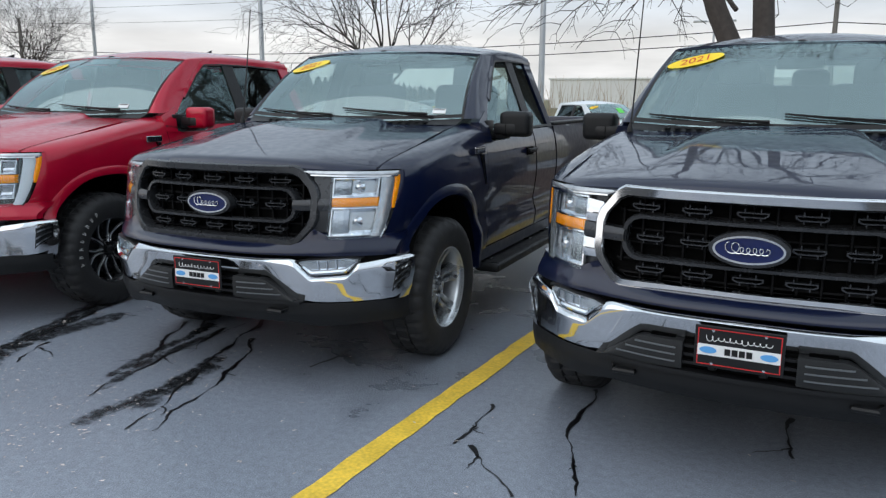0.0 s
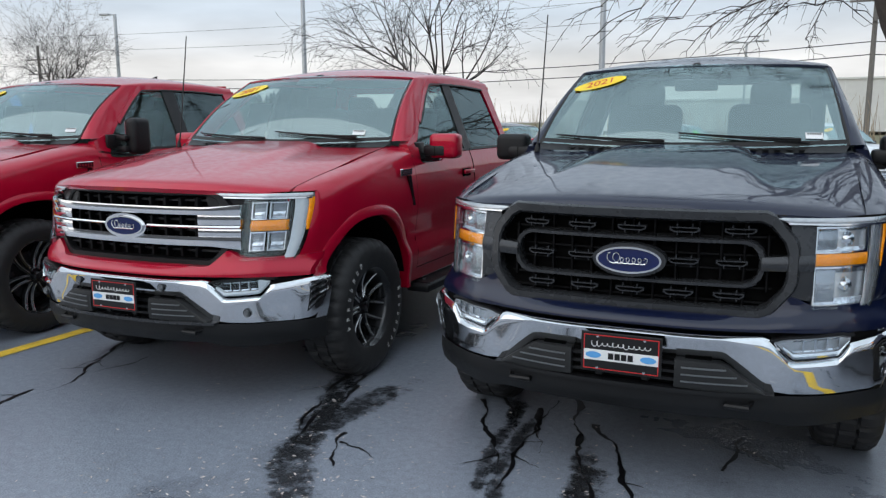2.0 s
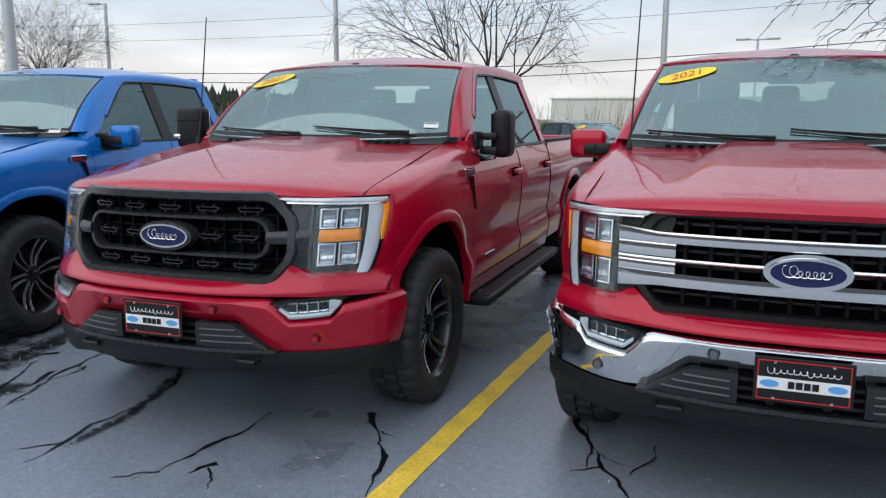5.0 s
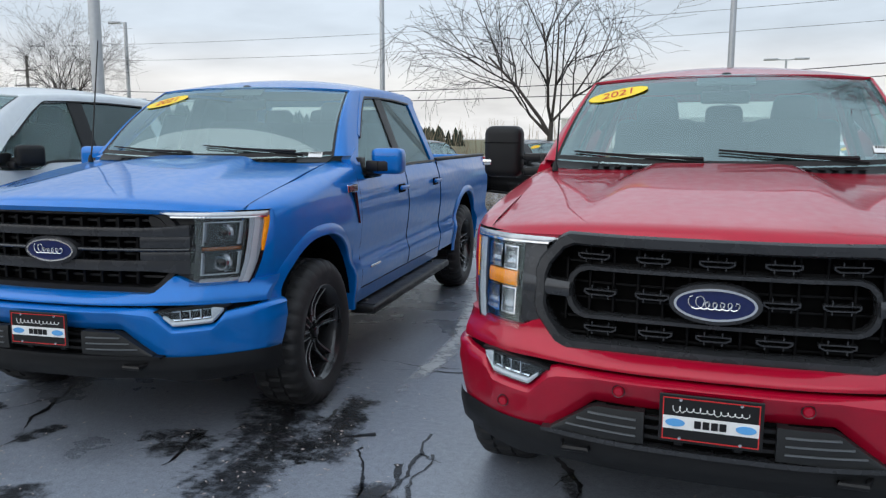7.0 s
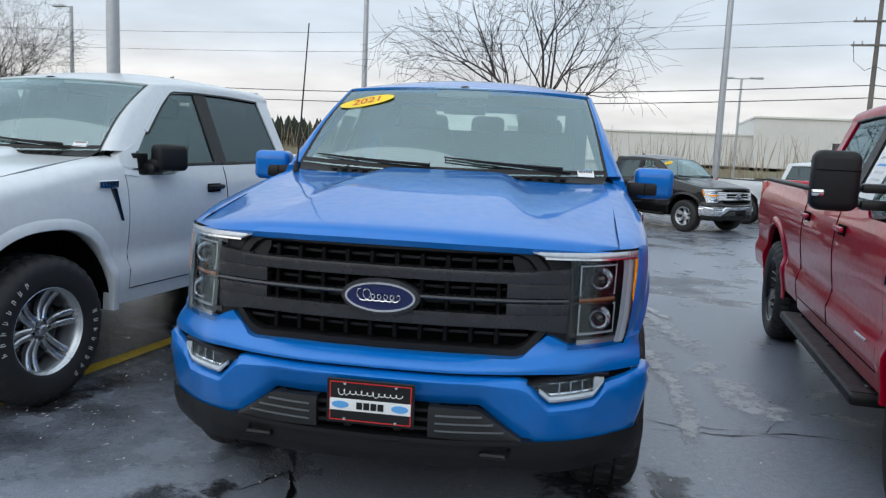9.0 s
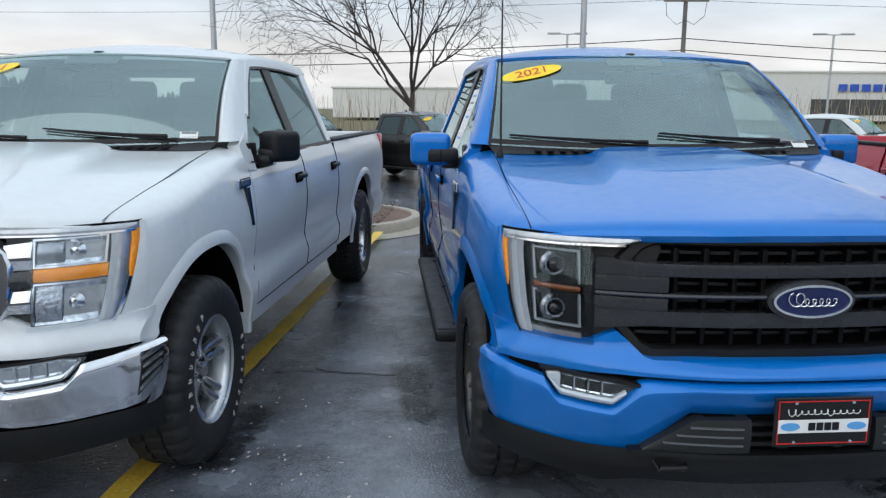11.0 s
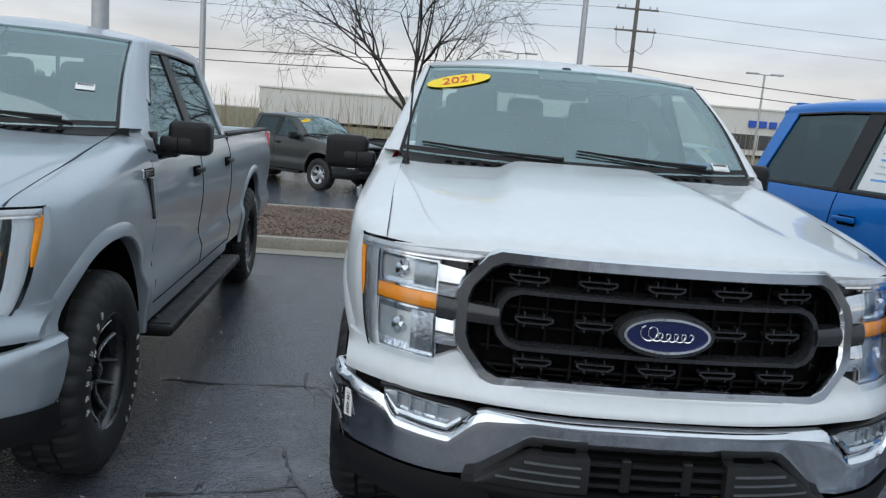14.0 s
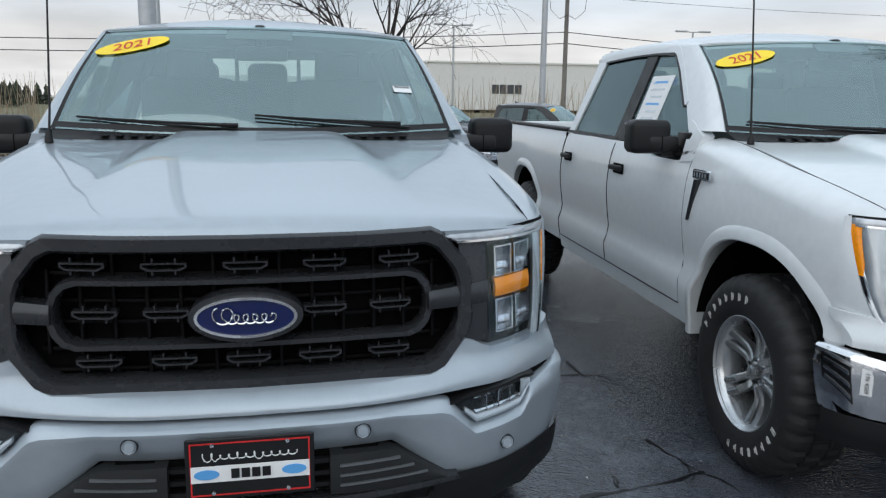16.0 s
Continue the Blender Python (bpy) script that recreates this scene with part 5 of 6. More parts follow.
    part("antenna", join(tube([(-.79, 1.40, 1.33), (-.785, 1.425, 1.45), (-.775, 1.52, 2.10)], [.006, .005, .0035], 6), lathe([(.017, 1.325), (.015, 1.345), (.007, 1.37)], 12, "z", (-.79, 1.402, 0))), M_BLACK, root, "thin black mast antenna")
    # cab inside
    part("dashboard", box((0, 1.72, 1.20), (1.50, .46, .24), .08, 3), M_DASH, root)
    part("cab_floor", box((0, 2.6, .62), (1.74, 2.1, .05)), M_DASH, root)
    part("cab_back", join(box((0, cab_end - .03, .95), (1.72, .05, .70)), box((-.66, cab_end - .06, 1.54), (.17, .05, .50)), box((.66, cab_end - .06, 1.54), (.17, .05, .50)), box((0, cab_end - .07, 1.80), (1.34, .05, .10))), body, root)
    rg = part("back_glass", box((0, cab_end - .055, 1.525), (1.17, .006, .46)), M_SIDEGLASS, root)
    part("headliner", box((0, (2.2 + cab_end) / 2, 1.815), (1.30, cab_end - 2.32, .02)), M_DASH, root)
    if spec.get("slider"):
        for xx in (-.20, .20):
            part("back_glass_post", box((xx, cab_end - .065, 1.525), (.025, .012, .46)), M_BLACK, root)
    for xx in (-.40, .40):
        seat(xx, 2.30, .50, root)
    if crew:
        seat(0, 3.02, 1.30, root, True)
    st = part("steering_wheel", turn(lathe([(.18 + .016 * math.cos(a), .016 * math.sin(a)) for a in np.linspace(0, 2 * math.pi, 9)], 28, "y"), Matrix.Translation((.40, 2.02, 1.26)) @ Matrix.Rotation(radians(-28), 4, "X")), M_BLACK, root)
    part("rear_view_mirror", join(box((0, 2.06, 1.71), (.25, .03, .07), .012, 2), box((0, 2.05, 1.79), (.05, .06, .10), .012, 2)), M_BLACK, root)
    part("camera_shroud", on_screen(box((0, 0, 0), (.30, .012, .075), .004, 1), 0, .925, -.012), M_GLOSSBLACK, root)
    fin = [[(.018 - .014 * t, lerp(3.20, 3.34, t), 1.90), (0, lerp(3.22, 3.36, t), 1.915 + .045 * t), (-.018 + .014 * t, lerp(3.20, 3.34, t), 1.90)] for t in (0, .3, .6, .85, 1)]
    if crew:
        part("roof_fin", grid(fin), M_GLOSSBLACK, root)
    if far and spec["paint"] == "white":
        part("price_tag", on_screen(box((0, 0, 0), (.22, .002, .22)), .35, .55, .004), M_LIME, root, "lime green price tag on the glass")
    # windshield notices
    if spec["sticker"]:
        s = part("year_sticker", on_screen(prism(ellipse(.162, .058, 40), -.001, .001), -.755, .765, .005, 21), M_YELLOW, root, "oval yellow sticker with red 2021")
        part("year_print", on_screen(shift(spec["digits"], (0, -.002, 0)), -.755, .765, .006, 21), M_REDPRINT, s)
    if spec["tag"]:
        s = part("stock_tag", on_screen(box((0, 0, 0), (.085, .002, .042)), *spec["tag"], .004, -4), M_PAPER, root, "small white paper stock tag")
        for k in range(6):
            part("tag_bar", on_screen(box((-.030 + k * .012, -.002, .012), (.008, .001, .012)), *spec["tag"], .004, -4), M_BLACK, s)
    if spec["paper"]:
        p = side_strip([(2.24, 1.31), (2.53, 1.31)], [(2.24, 1.65), (2.53, 1.65)], -.0095, 4, 4, .002)
        s = part("window_label", flip(p), M_PAPER, root, "white printed price sheet in the side window")
        for k in range(7):
            z = 1.62 - k * .04
            g = side_strip([(2.30, z - .012), (2.30 + .2 * random.uniform(.5, 1), z - .012)], [(2.30, z), (2.30 + .2 * .8, z)], -.0085, 2, 1, .001)
            part("label_bar", flip(g), M_LIGHTBLUE if k % 3 == 0 else M_DRL, s)
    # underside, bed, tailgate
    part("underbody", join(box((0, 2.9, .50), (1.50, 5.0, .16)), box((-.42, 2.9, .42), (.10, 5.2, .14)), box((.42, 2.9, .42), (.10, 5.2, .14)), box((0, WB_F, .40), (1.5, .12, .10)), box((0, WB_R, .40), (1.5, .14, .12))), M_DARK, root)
    part("bed_floor", box((0, (cab_end + 5.78) / 2, .80), (1.62, 5.7 - cab_end, .05)), M_TRIM, root)
    part("tailgate", box((0, 5.77, 1.05), (1.78, .06, .50), .02, 2), body, root)
    part("rear_bumper", box((0, 5.86, .62), (1.90, .16, .20), .04, 3), M_CHROME if spec["bumper"] == "chrome" else body, root)
    if spec.get("code"):
        s = part("code_label", box((-.942, .385, .60), (.002, .045, .085)), M_PAPER, root, "small white number label on the bumper")
        g = turn(spec["code"], Matrix.Translation((-.9175, .3375, .61)) @ Matrix.Rotation(radians(-48), 4, "Z") @ Matrix.Rotation(radians(90), 4, "Y"))
        s.data = mesh_of("code_label", turn(box((0, 0, 0), (.036, .002, .088)), Matrix.Translation((-.916, .339, .61)) @ Matrix.Rotation(radians(-48), 4, "Z")), M_PAPER)
        part("code_print", g, M_BLACK, s)
    # wheels
    ws_ = spec["wheel_meshes"]
    for sx in (-1, 1):
        for k, yc in enumerate((WB_F, WB_R)):
            w = new("wheel")
            w.parent = root
            w.location = (sx * .850, yc, spec["tyre"])
            w.rotation_euler = (0.4 + 1.1 * k + .3 * sx, 0, math.pi if sx < 0 else 0)
            for nm, me, lab in ws_:
                o = new(nm, me)
                o.parent = w
                if lab:
                    o["label"] = lab
    root.matrix_world = pose(x, y, 0, 0, 0, yaw)
    return root


WHEELS = {}


def wheel_set(kind, spokes_kind, letters, radius, rim):
    key = (kind, spokes_kind, letters, radius)
    if key not in WHEELS:
        WHEELS[key] = [(nm, mesh_of(nm, g, m), lab) for nm, g, m, lab in make_wheel({"tyre": radius, "rim": rim, "wheel": kind, "spokes": spokes_kind, "letters": letters})]
    return WHEELS[key]


DIGITS = lettering("2021", .09, M_REDPRINT)
CODE = lettering("196 4589", .019, M_BLACK)


def spec(label, paint_, grille, trim, bumper, lamp, mirror_, wheel, sp, letters, radius=.41, rim=.232, cab="crew", plate=True, board=True, sensors=False, tag=(.80, .10), sticker=True, paper=True, handles="black", group="front row pickups", far=False, slider=False, code=None, strip=False, fold=False):
    return {"label": label, "paint": paint_, "grille": grille, "grille_trim": trim, "bumper": bumper, "lamp": lamp, "mirror": mirror_, "tyre": radius, "cab": cab, "plate": plate, "board": board,
            "sensors": sensors, "tag": tag, "sticker": sticker, "paper": paper, "handles": handles, "group": group, "far": far, "slider": slider, "code": code, "strip": strip, "fold": fold, "digits": DIGITS,
            "wheel_meshes": wheel_set(wheel, sp, letters, radius, rim)}

TRUCK_AT = {
    'T1': (-0.297, 3.787, -3.90),
    'T2': (-2.935, 3.975, -0.45),
    'T3': (-5.566, 3.990, 0.25),
    'T4': (-8.183, 3.865, 1.30),
    'T5': (-11.112, 3.992, 6.80),
    'T6': (-14.317, 3.946, -1.95),
    'T7': (-17.171, 4.048, 1.00),
}

# ---- the front row ----
pickup(spec("navy pickup with chrome grille surround and chrome bumper", "navy", "loop", "chrome", "chrome", "halogen", "black", "bright", "twin", False, tag=None), TRUCK_AT["T1"])
pickup(spec("navy extended-cab pickup with black grille and chrome bumper", "navy", "loop", "dark", "chrome", "halogen", "black", "bright", "thin", False, cab="super", paper=False), TRUCK_AT["T2"])
pickup(spec("red crew-cab pickup with chrome bar grille and chrome bumper", "red", "bars", "chrome", "chrome", "led", "paint", "machined", "wye", True, sensors=True, handles="paint", tag=(.72, .12)), TRUCK_AT["T3"])
pickup(spec("red crew-cab pickup with dark grille and towing mirrors", "red", "loop", "dark", "paint", "led", "tow", "machined", "twin", False, rim=.262, sensors=True, handles="paint", tag=(.86, .14), strip=True), TRUCK_AT["T4"])
pickup(spec("bright blue crew-cab pickup with dark bar grille", "blue", "bars", "dark", "paint", "smoked", "paint", "machined", "twin", False, rim=.262, handles="paint", tag=(.86, .02), strip=True), TRUCK_AT["T5"])
pickup(spec("white crew-cab pickup with chrome grille and chrome bumper", "white", "loop", "chrome", "chrome", "halogen", "black", "bright", "thin", True, plate=False, board=False, tag=(.83, .07), code=CODE, fold=True), TRUCK_AT["T6"])
pickup(spec("ice silver crew-cab pickup with dark grille and painted bumper", "silver", "loop", "dark", "paint", "led", "black", "machined", "wye", True, sensors=True, tag=(.80, .36), slider=True), TRUCK_AT["T7"])

# ---- the row across the lane, on lower ground ----
def ground_z(y):
    return line([9.0, 22.0, 30.0], [0.0, -.48, -.50])(y)


FAR = "pickups across the lane"
for lab, col, trim, bump, px, py, yaw in (
        ("grey crew-cab pickup parked at an angle", "grey", "dark", "paint", -15.4, 22.0, 50),
        ("black crew-cab pickup with chrome grille and bumper", "black", "chrome", "chrome", -11.65, 21.9, 50),
        ("black heavy pickup with chrome grille parked at an angle", "black", "chrome", "chrome", -8.3, 22.4, 50),
        ("white pickup with black steps and chrome bumper", "white", "chrome", "chrome", .4, 23.6, 48),
        ("white heavy pickup with bright wheels parked at an angle", "white", "chrome", "chrome", -3.75, 23.7, 48)):
    o = pickup(spec(lab, col, "bars", trim, bump, "halogen", "black", "bright", "thin", False, plate=False, tag=None, paper=False, group=FAR, far=True), (px, py, yaw))
    o.location.z = ground_z(py + 2.0)

# ---- ground ----
R_G = 1500
gv, gf = grid([[(xx, yy, ground_z(yy)) for yy in (-R_G, -60, -20, 0, 9, 22, 30, 60, R_G)] for xx in (-R_G, -80, -40, -20, 0, 20, 60, R_G)])
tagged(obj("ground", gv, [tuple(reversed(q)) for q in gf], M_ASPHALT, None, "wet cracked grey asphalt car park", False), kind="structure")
gv, gf = grid([[(xx, yy, -.45) for yy in (30.0, 45, 90, 700)] for xx in (-900, -60, -20, 20, 60, 900)])
tagged(obj("grass_verge", gv, [tuple(reversed(q)) for q in gf], M_GRASS, None, "dormant brown-green grass beyond the lot", False), kind="structure")


def ground_strip(pts, widths, z, jitter=0.0, rnd=random):
    rows = []
    for i, p in enumerate(pts):
        a, b = pts[max(0, i - 1)], pts[min(len(pts) - 1, i + 1)]
        d = Vector((b[0] - a[0], b[1] - a[1]))
        d.normalize()
        w = (widths[i] if hasattr(widths, "__len__") else widths) / 2
        j0, j1 = (rnd.uniform(-jitter, jitter) for _ in range(2))
        rows.append([(p[0] - d.y * (w + j0), p[1] + d.x * (w + j0), z), (p[0] + d.y * (w + j1), p[1] - d.x * (w + j1), z)])
    return grid(rows)


rl = random.Random(3)
for a, b in (((-1.78, 2.9), (-1.22, 10.0)), ((-7.06, 3.4), (-6.78, 11.2)), ((-13.62, 3.9), (-13.38, 11.3))):
    n = 60
    pts = [(lerp(a[0], b[0], k / n), lerp(a[1], b[1], k / n)) for k in range(n + 1)]
    g = ground_strip(pts, .115, .004, .006, rl)
    tagged(obj("bay_line", [(v[0], v[1], v[2]) for v in g[0]], g[1], M_LINE, None, "worn yellow painted parking line", False), kind="structure")


def kerb_island(name, x0, x1, y0, y1, round_end):
    """A raised bed with a concrete kerb and mulch."""
    out = []
    r = (y1 - y0) / 2
    cy = (y0 + y1) / 2
    if round_end < 0:
        out = [(x1, y0), (x1, y1)] + [(x0 + r - r * math.sin(a), cy + r * math.cos(a)) for a in np.linspace(0, math.pi, 25)]
    else:
        out = [(x0, y1), (x0, y0)] + [(x1 - r + r * math.sin(a), cy - r * math.cos(a)) for a in np.linspace(0, math.pi, 25)]
    cx = sum(p[0] for p in out) / len(out)

    def inset(d):
        res = []
        n = len(out)
        for i, p in enumerate(out):
            a, b = Vector(out[i - 1]), Vector(out[(i + 1) % n])
            t = (b - a).normalized()
            nn = Vector((-t.y, t.x))
            if nn.dot(Vector((cx, cy)) - Vector(p)) < 0:
                nn = -nn
            res.append((p[0] + nn.x * d, p[1] + nn.y * d))
        return res
    rows = []
    for d, z in ((-.30, .004), (-.28, .012), (0, .018), (.015, .115), (.035, .142), (.15, .145), (.16, .10)):
        rows.append([(p[0], p[1], z + ground_z(p[1])) for p in inset(d)])
    k = obj(name, *grid(rows, close=True), M_CONCRETE, None, "weathered concrete kerb and gutter", True)
    tagged(k, kind="structure")
    bed_ = inset(.155)
    m = obj("mulch_bed", [(p[0], p[1], .12 + ground_z(p[1])) for p in bed_], [tuple(range(len(bed_)))], M_MULCH, None, "brown wood mulch bed", False)
    tagged(m, kind="structure")
    rnd = random.Random(7)
    vs, fs = [], []
    for _ in range(5200):
        px, py = rnd.uniform(max(x0, -22) + .5, min(x1, 4) - .5), rnd.uniform(y0 + .22, y1 - .22)
        a, l_, w_ = rnd.uniform(0, 6.28), rnd.uniform(.015, .045), rnd.uniform(.008, .018)
        q = turn(box((0, 0, 0), (l_, w_, .012)), Matrix.Translation((px, py, .125 + ground_z(py) + rnd.uniform(0, .02))) @ Matrix.Rotation(a, 4, "Z") @ Matrix.Rotation(rnd.uniform(-.5, .5), 4, "Y"))
        kk = len(vs)
        vs += q[0]
        fs += [tuple(i + kk for i in f_) for f_ in q[1]]
    tagged(obj("mulch_chips", vs, fs, M_CHIP, None, "loose wood mulch chips", False), kind="stuff")


kerb_island("kerb_east", -6.65, 30, 10.25, 15.9, -1)
kerb_island("kerb_west", -60, -12.95, 10.65, 15.2, 1)

# ---- poles and wires ----
def lamp_pole(x, y, r, top, arm=None, name="street_lamp"):
    p = part(name, join(tube([(x, y, ground_z(y)), (x, y, top)], [r, r * .75], 14), lathe([(r * 2.0, 0), (r * 2.0, .03), (r * 1.3, .05)], 16, "z", (x, y, ground_z(y) + (.12 if y < 14 else 0)))), M_GALV, None, "galvanised steel lamp pole")
    tagged(p, category="street lamp")
    if arm:
        for s in arm:
            part("lamp_head", box((x + s * 1.0, y, top + .02), (.95 * abs(s), .34, .14), .04, 2), M_GALV, p)
            part("lamp_arm", tube([(x, y, top - .05), (x + s * .6, y, top + .01)], .04, 8), M_GALV, p)
    return p


lamp_pole(-18.8, 12.3, .11, 9.5, (-1, 1))
lamp_pole(-21.6, 30.0, .12, 7.0, (-.5,))
lamp_pole(-8.6, 29.2, .12, 8.4, (-.5,))
lamp_pole(-50.8, 48.0, .16, 9.75, (-1,))
lamp_pole(-5.5, 62.0, .10, 7.0, (-1, 1))
lamp_pole(14.0, 62.0, .10, 7.0, (-1, 1))


def utility_pole(x, y, top):
    p = part("utility_pole", tube([(x, y, -.5), (x, y, top)], [.19, .13], 12), M_POLEWOOD, None, "weathered wooden utility pole with two crossarms")
    tagged(p, category="utility pole")
    for z in (top - 1.5, top - 3.0):
        arm = part("crossarm", box((x, y - .16, z), (3.1, .10, .13), .01, 1), M_POLEWOOD, p)
        for dx in (-1.4, -.9, .9, 1.4):
            part("insulator", lathe([(.03, 0), (.055, .05), (.03, .10), (.055, .14), (.03, .22)], 10, "z", (x + dx, y - .16, z + .06)), M_GALV, arm)
    for s in (-1, 1):
        part("drop_cable", tube([(x + s * 1.4, y - .2, top - 3.05), (x + s * 1.3, y - .2, top - 4.0), (x + s * .6, y - .2, top - 4.6), (x, y - .2, top - 4.3)], .02, 5), M_WIRE, p)


utility_pole(2.2, 58.5, 11.9)
utility_pole(62, 58.5, 11.9)
utility_pole(-76.5, 62, 9.6)
for z, sag in ((10.5, .7), (9.0, .7), (6.4, 1.2), (5.6, 1.2)):
    for x0, x1 in ((-76.5, 2.2), (2.2, 62)):
        pts = [(lerp(x0, x1, t), lerp(62 if x0 < 0 else 58.5, 58.5, t), z - sag * 4 * t * (1 - t)) for t in np.linspace(0, 1, 17)]
        tagged(part("power_line", tube(pts, (.014 if z > 7 else .032), 5), M_WIRE, None, "black overhead power cable"), category="cable", kind="structure")

# ---- bare trees ----
def bare_tree(x, y, height, spread, seed, trunk_r, fork, lean=(0, 0), droop=0.0, levels=5, sparse=False, label="bare leafless deciduous tree", twin=False, first=5):
    rnd = random.Random(seed)
    limbs, twigs = [], []

    def grow(p, d, length, r, lev):
        n = 5
        pts, rad = [p.copy()], [r]
        for k in range(n):
            d = (d + Vector((rnd.gauss(0, .11), rnd.gauss(0, .11), rnd.gauss(.02 if lev < 3 else -.02 - droop, .09)))).normalized()
            p = p + d * (length / n)
            pts.append(p.copy())
            rad.append(max(.0055, r * (1 - .55 * (k + 1) / n)))
        (limbs if lev < 2 else twigs).append(tube([tuple(q) for q in pts], rad, 8 if lev < 2 else (5 if lev < 3 else 3)))
        if lev >= levels:
            return
        kids = ({0: first, 1: 5, 2: 4, 3: 3, 4: 3} if sparse else {0: first, 1: 5, 2: 5, 3: 4, 4: 3}).get(lev, 2)
        for k in range(kids):
            i = rnd.randint(2, n) if lev > 0 else n - (k % 2)
            ax = Vector((rnd.gauss(0, 1), rnd.gauss(0, 1), rnd.gauss(0, .4))).normalized()
            side = d.cross(ax).normalized()
            ang = rnd.uniform(.35, .95) if lev else rnd.uniform(.3, .85)
            nd = (d * math.cos(ang) + side * math.sin(ang))
            if lev < 2:
                nd.z = abs(nd.z) * .8 + .15
            grow(pts[i].copy(), nd.normalized(), length * rnd.uniform(.55, .82) if lev else spread * rnd.uniform(.7, 1.0), rad[i] * rnd.uniform(.64, .82), lev + 1)
    base = Vector((x, y, ground_z(y) + .05))
    if twin:
        limbs.append(tube([tuple(base), (x + .02, y, .5), (x, y, 1.35)], [trunk_r * 1.2, trunk_r, trunk_r * 1.08], 12))
        for stem, dr in (([(x, y, 1.2), (x - .25, y, 1.95), (x - .62, y - .02, 2.75), (x - 1.0, y - .1, 3.9), (x - 1.25, y - .2, 5.0)], (-.25, -.2, 1)), ([(x + .03, y, 1.2), (x + .06, y + .03, 2.0), (x - .01, y + .05, 2.9), (x + .12, y + .12, 4.0), (x + .30, y + .2, 5.2)], (.2, .1, 1))):
            limbs.append(tube(stem, [trunk_r * .9, trunk_r * .82, trunk_r * .76, trunk_r * .64, trunk_r * .5], 10))
            grow(Vector(stem[-1]), Vector(dr).normalized(), .8, trunk_r * .5, 0)
        for k in range(15):                            # long limbs that arch over and hang
            az = radians(95 + k * 19 + rnd.uniform(-6, 6))
            out, z0 = rnd.uniform(2.9, 4.3), rnd.uniform(2.7, 4.4)
            tip = rnd.uniform(2.35, 3.0) + max(0, z0 - 3.6) * .7
            side_, pts, rad = rnd.gauss(0, .25), [], []
            for s in range(13):
                t = s / 12
                w = side_ * t * t + .07 * math.sin(5 * t + k)
                zz = lerp(z0, tip, t ** 2.2) + .75 * math.sin(math.pi * t ** .8) + rnd.gauss(0, .025)
                pts.append(Vector((x - .35 + out * t * math.cos(az) - w * math.sin(az), y + out * t * math.sin(az) + w * math.cos(az), zz)))
                rad.append(lerp(.036, .006, t ** .7))
            limbs.append(tube([tuple(p) for p in pts], rad, 6))
            for s in range(3, 13):
                for _ in range(2 if s > 5 else 1):
                    a2 = az + rnd.uniform(-1.3, 1.3)
                    ln = rnd.uniform(.35, .95)
                    p0 = pts[s]
                    up = rnd.uniform(-.15, .25)
                    tw = [p0 + Vector((math.cos(a2) * ln * u_ + rnd.gauss(0, .02), math.sin(a2) * ln * u_ + rnd.gauss(0, .02), up * u_ - (.42 + .3 * ln) * u_ * u_ * ln)) for u_ in (0, .25, .5, .75, 1)]
                    twigs.append(tube([tuple(q) for q in tw], [.0085, .007, .006, .005, .0035], 3))
                    for q in (tw[2], tw[3]):
                        a3 = a2 + rnd.choice((-1, 1)) * rnd.uniform(.4, 1.0)
                        l3 = rnd.uniform(.12, .35)
                        twigs.append(tube([tuple(q), tuple(q + Vector((math.cos(a3) * l3 * .6, math.sin(a3) * l3 * .6, -.02))), tuple(q + Vector((math.cos(a3) * l3, math.sin(a3) * l3, -.10)))], [.0055, .0045, .003], 3))
    else:
        grow(base, Vector((lean[0], lean[1], 1)).normalized(), fork, trunk_r, 0)
    root = part("tree", join(limbs[0], lathe([(trunk_r * 1.5, 0), (trunk_r * 1.15, .12), (trunk_r, .3)], 12, "z", (x, y, base.z - .02))), M_BARK, None, label)
    tagged(root, category="tree")
    for g in limbs[1:]:
        part("limb", g, M_BARK, root)
    tagged(part("crown", join(*twigs), M_TWIG, root, "fine bare twigs"), kind="stuff")


bare_tree(-14.5, 28.0, 9, 3.9, 21, .17, 2.5, (.03, 0), .0, sparse=True)
bare_tree(-.62, 13.0, 9, 3.5, 5, .19, 3.4, droop=.05, twin=True, first=5, label="leafless tree with two trunks in the mulch bed")
bare_tree(-51.5, 41.0, 10, 4.0, 8, .17, 3.4, levels=5)
bare_tree(-58.0, 47.0, 10, 3.8, 18, .16, 2.4, levels=4)

# ---- reeds and far trees ----
rr = random.Random(12)
vs, fs = [], []
for _ in range(1500):
    px, py = rr.uniform(-34, 14), rr.uniform(27, 31)
    hgt = rr.uniform(.9, 2.3)
    dx, dy = rr.gauss(0, .12) * hgt, rr.gauss(0, .1) * hgt
    g = tube([(px, py, -.5), (px + dx * .4, py + dy * .4, hgt * .6), (px + dx, py + dy, hgt)], [.012, .010, .004], 3)
    k = len(vs)
    vs += g[0]
    fs += [tuple(i + k for i in q) for q in g[1]]
tagged(obj("reeds", vs, fs, M_REED, None, "tall dry brown reeds and brush", False), kind="stuff")

